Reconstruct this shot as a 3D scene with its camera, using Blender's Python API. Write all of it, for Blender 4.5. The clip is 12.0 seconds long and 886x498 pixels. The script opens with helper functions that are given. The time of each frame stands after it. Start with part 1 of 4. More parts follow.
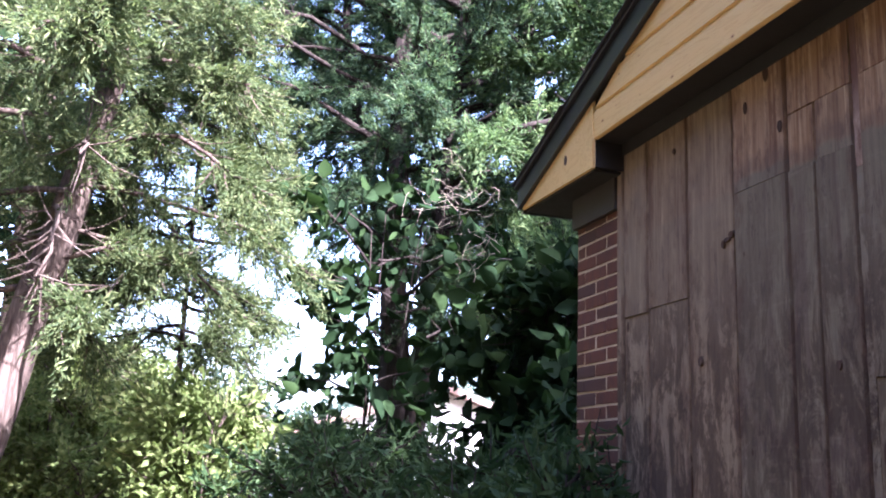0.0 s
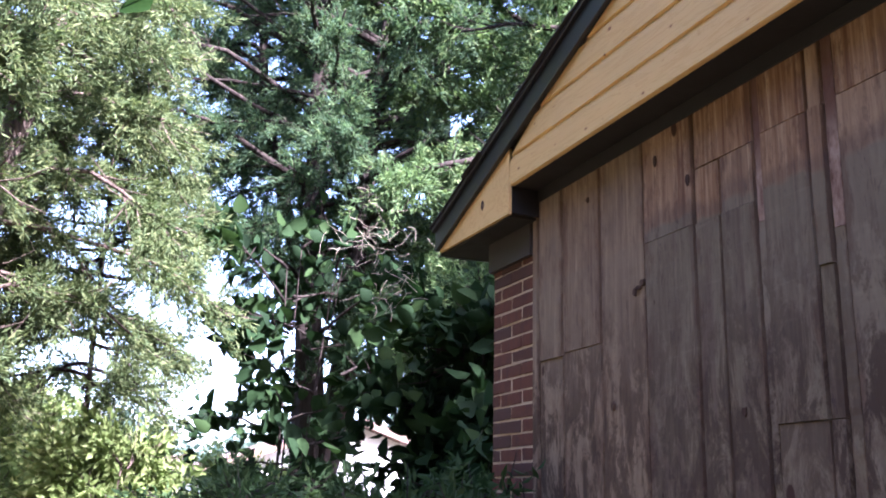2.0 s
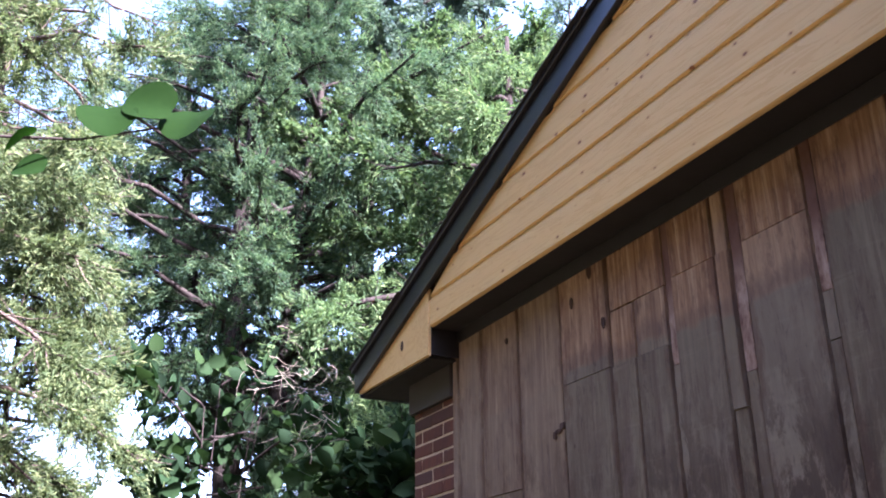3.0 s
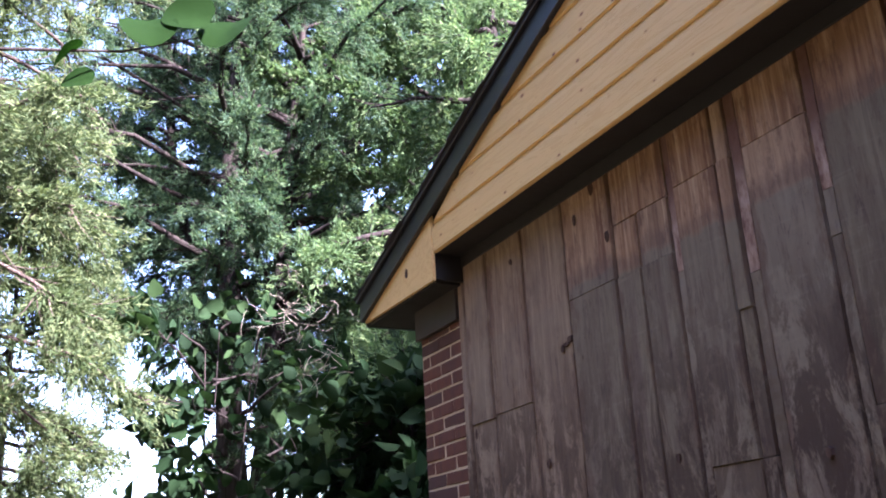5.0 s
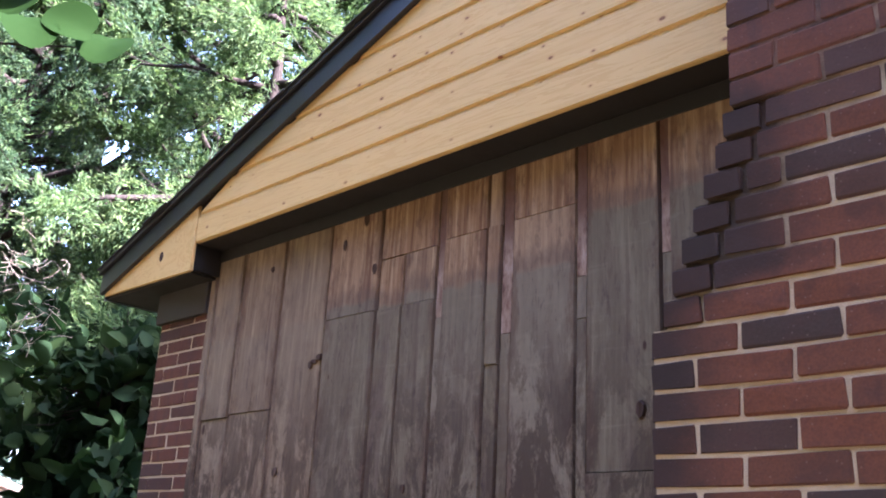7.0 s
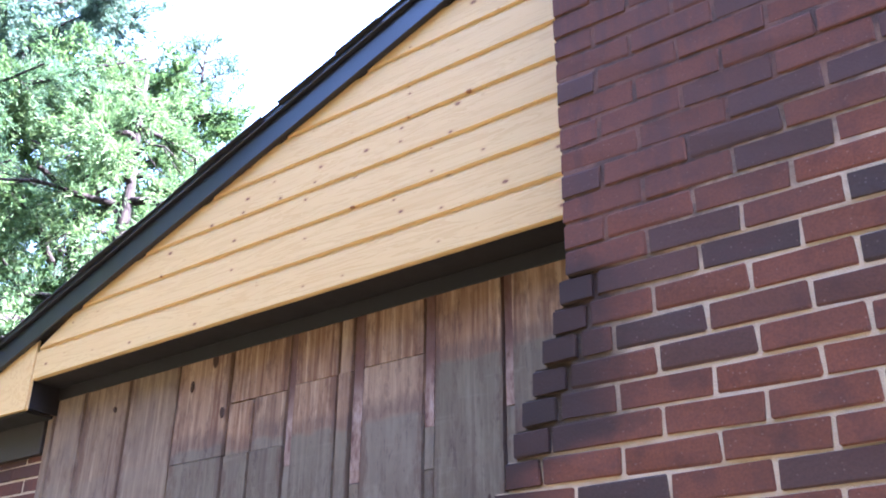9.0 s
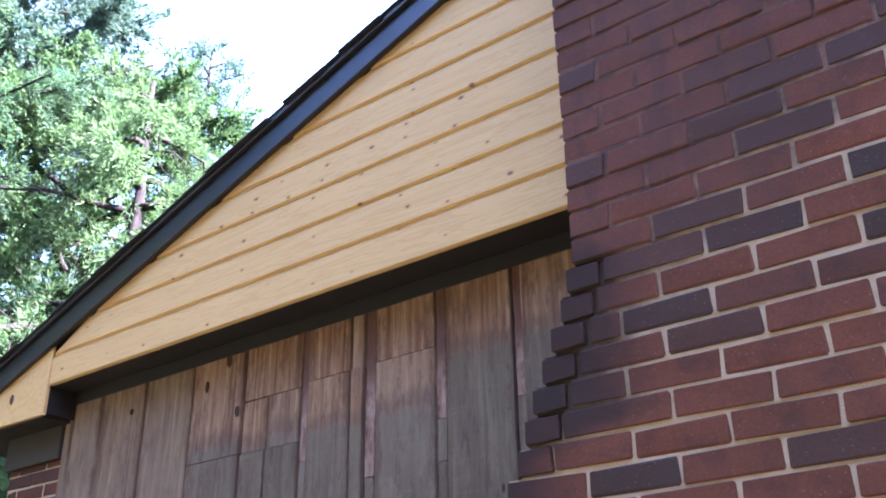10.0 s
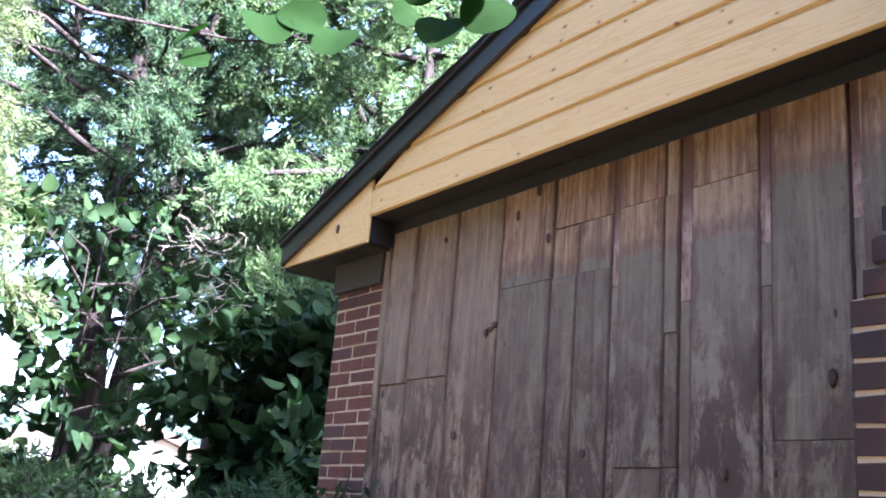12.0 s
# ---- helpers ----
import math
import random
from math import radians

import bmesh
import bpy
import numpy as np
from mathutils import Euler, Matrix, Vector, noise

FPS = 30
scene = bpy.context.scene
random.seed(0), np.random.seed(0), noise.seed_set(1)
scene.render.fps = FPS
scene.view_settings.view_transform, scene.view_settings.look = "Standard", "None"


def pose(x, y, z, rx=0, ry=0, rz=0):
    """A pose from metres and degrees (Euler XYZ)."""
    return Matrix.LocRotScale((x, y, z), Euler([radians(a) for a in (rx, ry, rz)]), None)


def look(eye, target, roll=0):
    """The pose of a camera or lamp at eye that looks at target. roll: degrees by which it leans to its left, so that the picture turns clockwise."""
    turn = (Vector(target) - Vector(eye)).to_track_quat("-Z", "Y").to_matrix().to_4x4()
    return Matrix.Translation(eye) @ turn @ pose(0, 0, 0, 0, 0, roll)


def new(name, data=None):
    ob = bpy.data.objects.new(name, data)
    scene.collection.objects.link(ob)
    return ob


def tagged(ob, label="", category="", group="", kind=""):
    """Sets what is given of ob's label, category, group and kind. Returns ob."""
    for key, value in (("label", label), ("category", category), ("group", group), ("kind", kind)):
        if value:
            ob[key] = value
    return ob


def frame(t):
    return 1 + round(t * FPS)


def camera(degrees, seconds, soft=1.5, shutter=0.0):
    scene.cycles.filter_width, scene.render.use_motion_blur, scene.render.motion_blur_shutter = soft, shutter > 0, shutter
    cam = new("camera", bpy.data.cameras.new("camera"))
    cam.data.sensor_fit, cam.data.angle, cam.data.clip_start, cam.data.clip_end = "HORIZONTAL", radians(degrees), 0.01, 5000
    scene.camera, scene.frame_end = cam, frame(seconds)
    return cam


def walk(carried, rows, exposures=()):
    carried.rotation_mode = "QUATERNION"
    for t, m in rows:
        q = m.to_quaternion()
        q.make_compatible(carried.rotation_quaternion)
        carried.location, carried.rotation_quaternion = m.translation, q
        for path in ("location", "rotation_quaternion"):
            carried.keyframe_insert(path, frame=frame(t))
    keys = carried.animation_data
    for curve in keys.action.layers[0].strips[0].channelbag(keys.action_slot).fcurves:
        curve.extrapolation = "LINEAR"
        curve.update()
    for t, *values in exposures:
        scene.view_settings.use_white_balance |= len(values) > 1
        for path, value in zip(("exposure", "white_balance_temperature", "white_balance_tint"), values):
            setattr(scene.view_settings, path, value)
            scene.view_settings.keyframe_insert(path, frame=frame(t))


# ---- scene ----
cam = camera(49.1, 12.0, soft=1.9)
# seconds, eye, target, roll
PATH = [
    (0, (4.067, -1.885, 1.598), (2.199, -1.325, 2.04), 2.3),
    (0.5, (4.08, -1.932, 1.627), (2.245, -1.32, 2.133), 2.5),
    (1, (4.07, -1.944, 1.612), (2.25, -1.303, 2.137), 2.3),
    (1.5, (4.087, -1.929, 1.633), (2.28, -1.251, 2.156), 1.4),
    (2, (4.11, -1.919, 1.643), (2.314, -1.2, 2.153), 1.4),
    (2.5, (4.158, -1.897, 1.665), (2.443, -1.106, 2.323), 1.5),
    (2.7, (4.139, -1.875, 1.7), (2.467, -1.074, 2.451), -0.2),
    (4.3, (4.073, -2.007, 1.623), (2.443, -1.113, 2.36), -0.5),
    (4.5, (4.085, -1.991, 1.612), (2.417, -1.118, 2.286), -0.9),
    (5, (4.113, -1.975, 1.605), (2.432, -1.111, 2.259), -3.2),
    (5.5, (4.157, -1.967, 1.585), (2.54, -1.002, 2.26), -3.2),
    (6, (4.156, -2.059, 1.628), (2.652, -0.936, 2.318), -2.7),
    (6.5, (4.142, -2.18, 1.661), (2.727, -0.908, 2.278), 2.1),
    (8.3, (4.214, -2.214, 1.713), (3.022, -0.803, 2.481), 1.6),
    (8.5, (4.21, -2.227, 1.726), (3.06, -0.802, 2.53), 1.9),
    (9, (4.233, -2.254, 1.779), (3.139, -0.811, 2.627), 0.5),
    (9.5, (4.247, -2.263, 1.758), (3.176, -0.814, 2.627), -1.5),
    (10, (4.25, -2.26, 1.755), (3.137, -0.829, 2.6), -0.9),
    (10.5, (4.205, -2.285, 1.741), (2.974, -0.919, 2.527), -1.0),
    (11, (4.161, -2.272, 1.719), (2.786, -1.01, 2.441), 0.8),
    (11.5, (4.13, -2.298, 1.709), (2.648, -1.11, 2.334), 3.4),
    (12, (4.139, -2.32, 1.659), (2.568, -1.211, 2.207), 4.9),
]
walk(cam, [(t, look(*p)) for t, *p in PATH],
     [(0, 3.72, 5550, 34), (5.0, 3.67, 5600, 35), (5.5, 3.67, 5700, 35), (6.0, 3.97, 5750, 34), (6.5, 4.12, 5750, 33), (8.5, 4.89, 5170, 30), (9.3, 4.87, 5120, 30), (10.0, 4.47, 5170, 30), (10.5, 4.32, 5170, 30), (11.0, 4.07, 5440, 31), (11.5, 4.32, 5390, 31), (12, 4.52, 5290, 29)])

# ---- light: a high sun behind the house, open sky ----
SUN_EL, SUN_AZ = radians(42), radians(21)      # azimuth counted from +x towards +y
world = bpy.data.worlds.new("world")
scene.world = world
world.use_nodes = True
wn = world.node_tree.nodes
sky = wn.new("ShaderNodeTexSky")
sky.sky_type = "NISHITA"
sky.sun_disc = False
sky.sun_elevation = SUN_EL
sky.sun_rotation = radians(90) - SUN_AZ
sky.dust_density = 2.5
sky.ozone_density = 0.5
wn["Background"].inputs["Strength"].default_value = 0.11
world.node_tree.links.new(sky.outputs[0], wn["Background"].inputs["Color"])
sun = new("sun", bpy.data.lights.new("sun", "SUN"))
sun.data.energy = 5.0
sun.data.angle = radians(0.6)
sun.data.color = (1.0, 0.96, 0.90)
sun.matrix_world = look((math.cos(SUN_AZ) * math.cos(SUN_EL) * 30, math.sin(SUN_AZ) * math.cos(SUN_EL) * 30, math.sin(SUN_EL) * 30), (0, 0, 0))


# ---- materials ----
class Mat:
    """A node material; small methods return output sockets."""

    def __init__(self, name, rough=0.8, metal=0.0, spec=0.5):
        self.m = bpy.data.materials.new(name)
        self.m.use_nodes = True
        self.t = self.m.node_tree
        self.b = self.t.nodes["Principled BSDF"]
        self.b.inputs["Roughness"].default_value = rough
        self.b.inputs["Metallic"].default_value = metal
        self.b.inputs["Specular IOR Level"].default_value = spec

    def put(self, sock, v):
        if isinstance(v, (int, float)):
            sock.default_value = v
        elif isinstance(v, tuple):
            sock.default_value = (*v, 1) if len(v) == 3 and len(sock.default_value) == 4 else v
        else:
            self.t.links.new(v, sock)

    def coord(self, scale=(1, 1, 1), kind="Object", shift=None):
        c = self.t.nodes.new("ShaderNodeTexCoord")
        p = self.t.nodes.new("ShaderNodeMapping")
        p.inputs["Scale"].default_value = scale
        self.t.links.new(c.outputs[kind], p.inputs[0])
        if shift is not None:
            self.t.links.new(shift, p.inputs["Location"])
        return p.outputs[0]

    def world_pos(self, scale=(1, 1, 1)):
        g = self.t.nodes.new("ShaderNodeNewGeometry")
        p = self.t.nodes.new("ShaderNodeMapping")
        p.inputs["Scale"].default_value = scale
        self.t.links.new(g.outputs["Position"], p.inputs[0])
        return p.outputs[0]

    def axis(self, v, k):
        s = self.t.nodes.new("ShaderNodeSeparateXYZ")
        self.t.links.new(v, s.inputs[0])
        return s.outputs[k]

    def rand(self):
        return self.t.nodes.new("ShaderNodeObjectInfo").outputs["Random"]

    def island(self):
        return self.t.nodes.new("ShaderNodeNewGeometry").outputs["Random Per Island"]

    def noise(self, v, scale, detail=4, rough=0.55, dist=0.0):
        n = self.t.nodes.new("ShaderNodeTexNoise")
        n.inputs["Scale"].default_value, n.inputs["Detail"].default_value = scale, detail
        n.inputs["Roughness"].default_value, n.inputs["Distortion"].default_value = rough, dist
        self.t.links.new(v, n.inputs["Vector"])
        return n.outputs["Fac"]

    def cells(self, v, scale):
        n = self.t.nodes.new("ShaderNodeTexVoronoi")
        n.inputs["Scale"].default_value = scale
        self.t.links.new(v, n.inputs["Vector"])
        return n.outputs["Distance"], n.outputs["Color"]

    def spots(self, v, sx, sz):
        """Scattered spots over an upright face: distance from the nearest, and a random colour for each."""
        s, c = self.t.nodes.new("ShaderNodeSeparateXYZ"), self.t.nodes.new("ShaderNodeCombineXYZ")
        self.t.links.new(v, s.inputs[0])
        self.put(c.inputs[0], self.math("MULTIPLY", s.outputs[0], sx))
        self.put(c.inputs[1], self.math("MULTIPLY", s.outputs[2], sz))
        n = self.t.nodes.new("ShaderNodeTexVoronoi")
        n.voronoi_dimensions = "2D"
        n.inputs["Scale"].default_value = 1.0
        self.t.links.new(c.outputs[0], n.inputs["Vector"])
        return n.outputs["Distance"], n.outputs["Color"]

    def math(self, op, a, b=0.0, c=0.0, clamp=False):
        n = self.t.nodes.new("ShaderNodeMath")
        n.operation, n.use_clamp = op, clamp
        for s, v in zip(n.inputs, (a, b, c)):
            self.put(s, v)
        return n.outputs[0]

    def step(self, v, lo, hi):
        n = self.t.nodes.new("ShaderNodeMapRange")
        n.interpolation_type = "SMOOTHSTEP"
        self.put(n.inputs[0], v)
        n.inputs[1].default_value, n.inputs[2].default_value = lo, hi
        return n.outputs[0]

    def ramp(self, v, *stops):
        n = self.t.nodes.new("ShaderNodeValToRGB")
        e = n.color_ramp.elements
        while len(e) < len(stops):
            e.new(0.5)
        for el, (p, c) in zip(e, stops):
            el.position, el.color = p, (*c, 1)
        self.put(n.inputs[0], v)
        return n.outputs[0]

    def mix(self, f, a, b, mode="MIX"):
        n = self.t.nodes.new("ShaderNodeMix")
        n.data_type, n.blend_type = "RGBA", mode
        self.put(n.inputs[0], f)
        self.put(n.inputs[6], a)
        self.put(n.inputs[7], b)
        return n.outputs[2]

    def color(self, c):
        self.put(self.b.inputs["Base Color"], c)
        return self

    def rough(self, v):
        self.put(self.b.inputs["Roughness"], v)
        return self

    def bump(self, h, strength=0.4, dist=0.003):
        n = self.t.nodes.new("ShaderNodeBump")
        n.inputs["Strength"].default_value, n.inputs["Distance"].default_value = strength, dist
        self.t.links.new(h, n.inputs["Height"])
        self.t.links.new(n.outputs[0], self.b.inputs["Normal"])
        return self


def brick_mat():
    m = Mat("brick", 0.9, spec=0.3)
    p = m.world_pos()
    r = m.rand()
    base = m.ramp(r, (0.0, (0.132, 0.047, 0.023)), (0.45, (0.166, 0.055, 0.025)), (0.78, (0.120, 0.045, 0.022)), (0.88, (0.070, 0.038, 0.026)), (1.0, (0.050, 0.033, 0.025)))
    grain = m.noise(p, 160, 3)
    blot = m.noise(p, 11, 5, 0.65)
    c = m.mix(m.step(grain, 0.3, 0.75), base, m.mix(0.32, base, (0.02, 0.014, 0.012)))
    c = m.mix(m.math("MULTIPLY", m.step(blot, 0.46, 0.70), 0.6), c, (0.062, 0.028, 0.020))
    c = m.mix(m.math("MULTIPLY", m.step(m.noise(p, 3.2, 6, 0.7), 0.45, 0.68), 0.4), c, (0.055, 0.030, 0.021))
    d, _ = m.cells(p, 55)
    pits = m.step(d, 0.05, 0.16)
    c = m.mix(m.math("MULTIPLY", m.math("SUBTRACT", 1.0, pits), 0.14), c, (0.45, 0.33, 0.28))
    # old soot from the upper stack
    soot = m.step(m.math("ADD", stain_height(m, p), m.math("MULTIPLY", m.noise(p, 6, 5, 0.7), 0.5)), 0.1, 0.75)
    c = m.mix(m.math("MULTIPLY", soot, 0.40), c, (0.098, 0.043, 0.030))
    run = m.step(m.noise(m.world_pos((9, 9, 1.6)), 1.0, 5, 0.7), 0.46, 0.66)
    c = m.mix(m.math("MULTIPLY", m.math("MULTIPLY", soot, run), 0.6), c, (0.060, 0.034, 0.028))
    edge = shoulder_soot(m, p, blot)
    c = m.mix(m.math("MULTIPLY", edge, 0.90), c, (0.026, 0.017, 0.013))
    return m.color(c).bump(m.math("ADD", m.math("MULTIPLY", grain, 0.7), m.math("MULTIPLY", pits, 0.8)), 0.3, 0.003).m


def stain_height(m, p):
    """How far a place lies above a slanting line across the stack, in metres; the house corner lies below it."""
    x, z = m.axis(p, 0), m.axis(p, 2)
    return m.math("SUBTRACT", m.math("SUBTRACT", z, 2.36), m.math("MULTIPLY", m.math("SUBTRACT", x, 3.05), 0.55))


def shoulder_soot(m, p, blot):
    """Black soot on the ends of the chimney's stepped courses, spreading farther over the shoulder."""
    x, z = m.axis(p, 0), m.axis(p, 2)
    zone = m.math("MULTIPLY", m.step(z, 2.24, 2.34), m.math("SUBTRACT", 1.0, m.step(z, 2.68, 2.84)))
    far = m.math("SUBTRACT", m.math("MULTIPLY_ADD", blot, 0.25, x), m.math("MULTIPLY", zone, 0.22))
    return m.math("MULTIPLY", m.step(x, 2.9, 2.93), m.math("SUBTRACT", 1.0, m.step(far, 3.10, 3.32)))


def mortar_mat():
    m = Mat("mortar", 0.95, spec=0.2)
    p = m.world_pos()
    n, f = m.noise(p, 40, 4), m.noise(p, 300, 2)
    c = m.mix(n, (0.38, 0.285, 0.175), (0.54, 0.42, 0.27))
    soot = m.step(m.math("ADD", stain_height(m, p), m.math("MULTIPLY", m.noise(p, 7, 5, 0.7), 0.6)), 0.20, 0.62)
    stack = m.step(m.axis(p, 0), 1.5, 1.6)
    c = m.mix(m.math("MULTIPLY", m.math("MULTIPLY", soot, stack), 0.95), c, m.mix(m.step(m.noise(p, 14, 4), 0.45, 0.6), (0.115, 0.055, 0.038), (0.055, 0.032, 0.026)))
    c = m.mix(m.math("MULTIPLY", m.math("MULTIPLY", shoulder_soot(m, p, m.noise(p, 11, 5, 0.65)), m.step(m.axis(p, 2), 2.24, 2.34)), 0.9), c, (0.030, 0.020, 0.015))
    return m.color(c).bump(f, 0.6, 0.004).m


def plank_mat():
    """Weathered rough-sawn boards: brown raw wood above an old tide line, grey stain below it."""
    m = Mat("weathered_plank", 0.85, spec=0.25)
    p = m.world_pos()
    r = m.rand()
    sh = m.t.nodes.new("ShaderNodeCombineXYZ")
    m.put(sh.inputs[2], m.math("MULTIPLY", r, 37.0))
    m.put(sh.inputs[0], m.math("MULTIPLY", r, 11.0))
    grain = m.noise(m.coord((34, 34, 1.5), "Object", sh.outputs[0]), 1.5, 6, 0.6, 0.5)
    fine = m.noise(m.coord((260, 260, 7), "Object", sh.outputs[0]), 1.0, 3)
    blot = m.noise(m.coord((6.5, 6.5, 2.8), "Object", sh.outputs[0]), 1.0, 7, 0.72)
    fleck = m.noise(m.coord((52, 52, 11), "Object", sh.outputs[0]), 1.0, 7, 0.78, 0.4)
    saw = m.noise(m.coord((5, 5, 60), "Object", sh.outputs[0]), 1.0, 3)
    r2 = m.math("FRACT", m.math("MULTIPLY", r, 7.31))
    raw = m.ramp(grain, (0.28, (0.13, 0.058, 0.028)), (0.5, (0.26, 0.150, 0.075)), (0.70, (0.43, 0.29, 0.165)))
    raw = m.mix(m.math("MULTIPLY", m.step(r2, 0.55, 0.95), 0.5), raw, (0.33, 0.22, 0.13))
    raw = m.mix(m.math("MULTIPLY", m.step(blot, 0.50, 0.66), 0.7), raw, (0.10, 0.05, 0.032))
    raw = m.mix(m.math("MULTIPLY", m.step(fleck, 0.52, 0.62), 0.5), raw, (0.085, 0.04, 0.028))
    grey = m.ramp(grain, (0.22, (0.102, 0.080, 0.050)), (0.5, (0.148, 0.118, 0.073)), (0.80, (0.215, 0.175, 0.110)))
    grey = m.mix(m.math("MULTIPLY", m.step(r2, 0.4, 0.9), 0.35), grey, (0.20, 0.165, 0.118))
    low = m.step(m.math("ADD", m.axis(p, 2), m.math("MULTIPLY", blot, 1.6)), 2.1, 3.3)
    grey = m.mix(m.math("MULTIPLY", m.math("MULTIPLY", m.step(blot, 0.43, 0.60), m.math("SUBTRACT", 1.3, low, clamp=True)), 0.85), grey, (0.062, 0.035, 0.028))
    grey = m.mix(m.math("MULTIPLY", m.step(fleck, 0.53, 0.61), m.math("MULTIPLY_ADD", m.step(blot, 0.46, 0.60), 0.65, 0.15)), grey, (0.055, 0.036, 0.032))
    grey = m.mix(m.math("MULTIPLY", m.step(saw, 0.55, 0.75), 0.3), grey, (0.23, 0.19, 0.125))
    streak = m.step(m.noise(m.coord((14, 14, 0.45), "Object", sh.outputs[0]), 1.0, 5, 0.65), 0.54, 0.66)
    raw = m.mix(m.math("MULTIPLY", streak, 0.8), raw, (0.10, 0.038, 0.02))
    grey = m.mix(m.math("MULTIPLY", streak, 0.55), grey, (0.075, 0.046, 0.038))
    old = m.math("SUBTRACT", 1.0, m.step(m.math("ADD", m.axis(p, 0), m.math("MULTIPLY", blot, 0.8)), 1.35, 1.95))
    grey = m.mix(m.math("MULTIPLY", old, 0.45), grey, (0.24, 0.19, 0.13))
    mould = m.noise(m.coord((11, 11, 2.6), "Object", sh.outputs[0]), 1.0, 8, 0.75, 0.3)
    lower = m.step(m.math("ADD", m.axis(p, 2), m.math("MULTIPLY", blot, 0.8)), 2.15, 2.95)
    mould = m.step(m.math("SUBTRACT", mould, m.math("MULTIPLY", lower, 0.10)), 0.43, 0.58)
    grey = m.mix(m.math("MULTIPLY", m.math("MULTIPLY", old, mould), 0.92), grey, (0.048, 0.030, 0.020))
    line = m.math("ADD", m.math("MULTIPLY", m.math("FRACT", m.math("MULTIPLY", r, 3.7)), 0.04), m.math("MULTIPLY_ADD", m.step(m.axis(p, 0), 2.47, 2.48), 0.125, 2.572))
    wob = m.math("MULTIPLY", m.math("SUBTRACT", m.noise(p, 9, 4), 0.5), 0.06)
    high = m.step(m.math("ADD", m.math("SUBTRACT", m.axis(p, 2), line), wob), -0.016, 0.012)
    seep = m.math("MULTIPLY", high, m.math("SUBTRACT", 1.0, m.step(m.math("ADD", m.math("SUBTRACT", m.axis(p, 2), line), wob), 0.02, 0.075)))
    aged = m.math("SUBTRACT", 1.0, m.step(m.axis(p, 0), 1.26, 1.263))
    c = m.mix(m.math("MULTIPLY_ADD", high, m.math("MULTIPLY_ADD", aged, -0.85, 1.0), m.math("MULTIPLY", aged, 0.32)), grey, raw)
    # boards differ; rust-brown stain creeps in from the joints and hangs in patches
    c = m.mix(m.math("MULTIPLY", m.math("FRACT", m.math("MULTIPLY", r, 13.7)), 0.26), c, (0.28, 0.225, 0.150))
    gx = m.math("ABSOLUTE", m.math("SUBTRACT", m.axis(m.coord((1, 1, 1), "Generated"), 0), 0.5))
    creep = m.noise(m.coord((10, 10, 3.2), "Object", sh.outputs[0]), 1.0, 6, 0.7)
    side = m.step(m.math("ADD", gx, m.math("MULTIPLY", m.math("SUBTRACT", creep, 0.5), 1.1)), 0.38, 0.52)
    c = m.mix(m.math("MULTIPLY", side, 0.5), c, (0.085, 0.040, 0.025))
    patch = m.step(m.noise(m.coord((24, 24, 5), "Object", sh.outputs[0]), 1.0, 8, 0.75), 0.54, 0.63)
    c = m.mix(m.math("MULTIPLY", patch, 0.35), c, (0.07, 0.042, 0.032))
    c = m.mix(m.math("MULTIPLY", m.math("MULTIPLY", seep, m.math("SUBTRACT", 1.0, aged)), 0.45), c, (0.085, 0.06, 0.048))
    # dark rot and mould in ragged patches on the lower boards
    rot = m.noise(m.coord((9, 9, 3.6), "Object", sh.outputs[0]), 1.0, 9, 0.78, 0.5)
    reach = m.math("MULTIPLY", m.math("SUBTRACT", 1.0, m.step(m.math("MULTIPLY_ADD", blot, 0.9, m.axis(p, 2)), 2.35, 3.05)), m.math("MULTIPLY_ADD", r2, 0.45, 0.50))
    c = m.mix(m.math("MULTIPLY", m.step(rot, 0.44, 0.54), reach), c, (0.046, 0.028, 0.018))
    d, col = m.spots(m.coord((1, 1, 1), "Object", sh.outputs[0]), 3.4, 1.5)
    knot = m.math("SUBTRACT", d, m.math("MULTIPLY", m.math("SUBTRACT", m.axis(col, 0), 0.45), 0.11))
    c = m.mix(m.math("SUBTRACT", 1.0, m.step(knot, -0.004, 0.014)), c, (0.05, 0.025, 0.017))
    h = m.math("ADD", grain, m.math("MULTIPLY", fine, 0.5))
    return m.color(c).bump(h, 0.5, 0.004).m


def raw_wood_mat():
    m = Mat("split_wood", 0.85, spec=0.25)
    g = m.noise(m.world_pos((40, 40, 14)), 1.0, 5, 0.7)
    c = m.ramp(g, (0.34, (0.11, 0.055, 0.038)), (0.52, (0.25, 0.165, 0.115)), (0.75, (0.40, 0.30, 0.235)))
    # shade under the soffit is painted into the slivers' upper ends
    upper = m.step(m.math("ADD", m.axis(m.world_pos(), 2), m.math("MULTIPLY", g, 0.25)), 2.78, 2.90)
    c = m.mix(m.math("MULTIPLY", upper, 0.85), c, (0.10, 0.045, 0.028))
    return m.color(c).bump(g, 0.8, 0.004).m


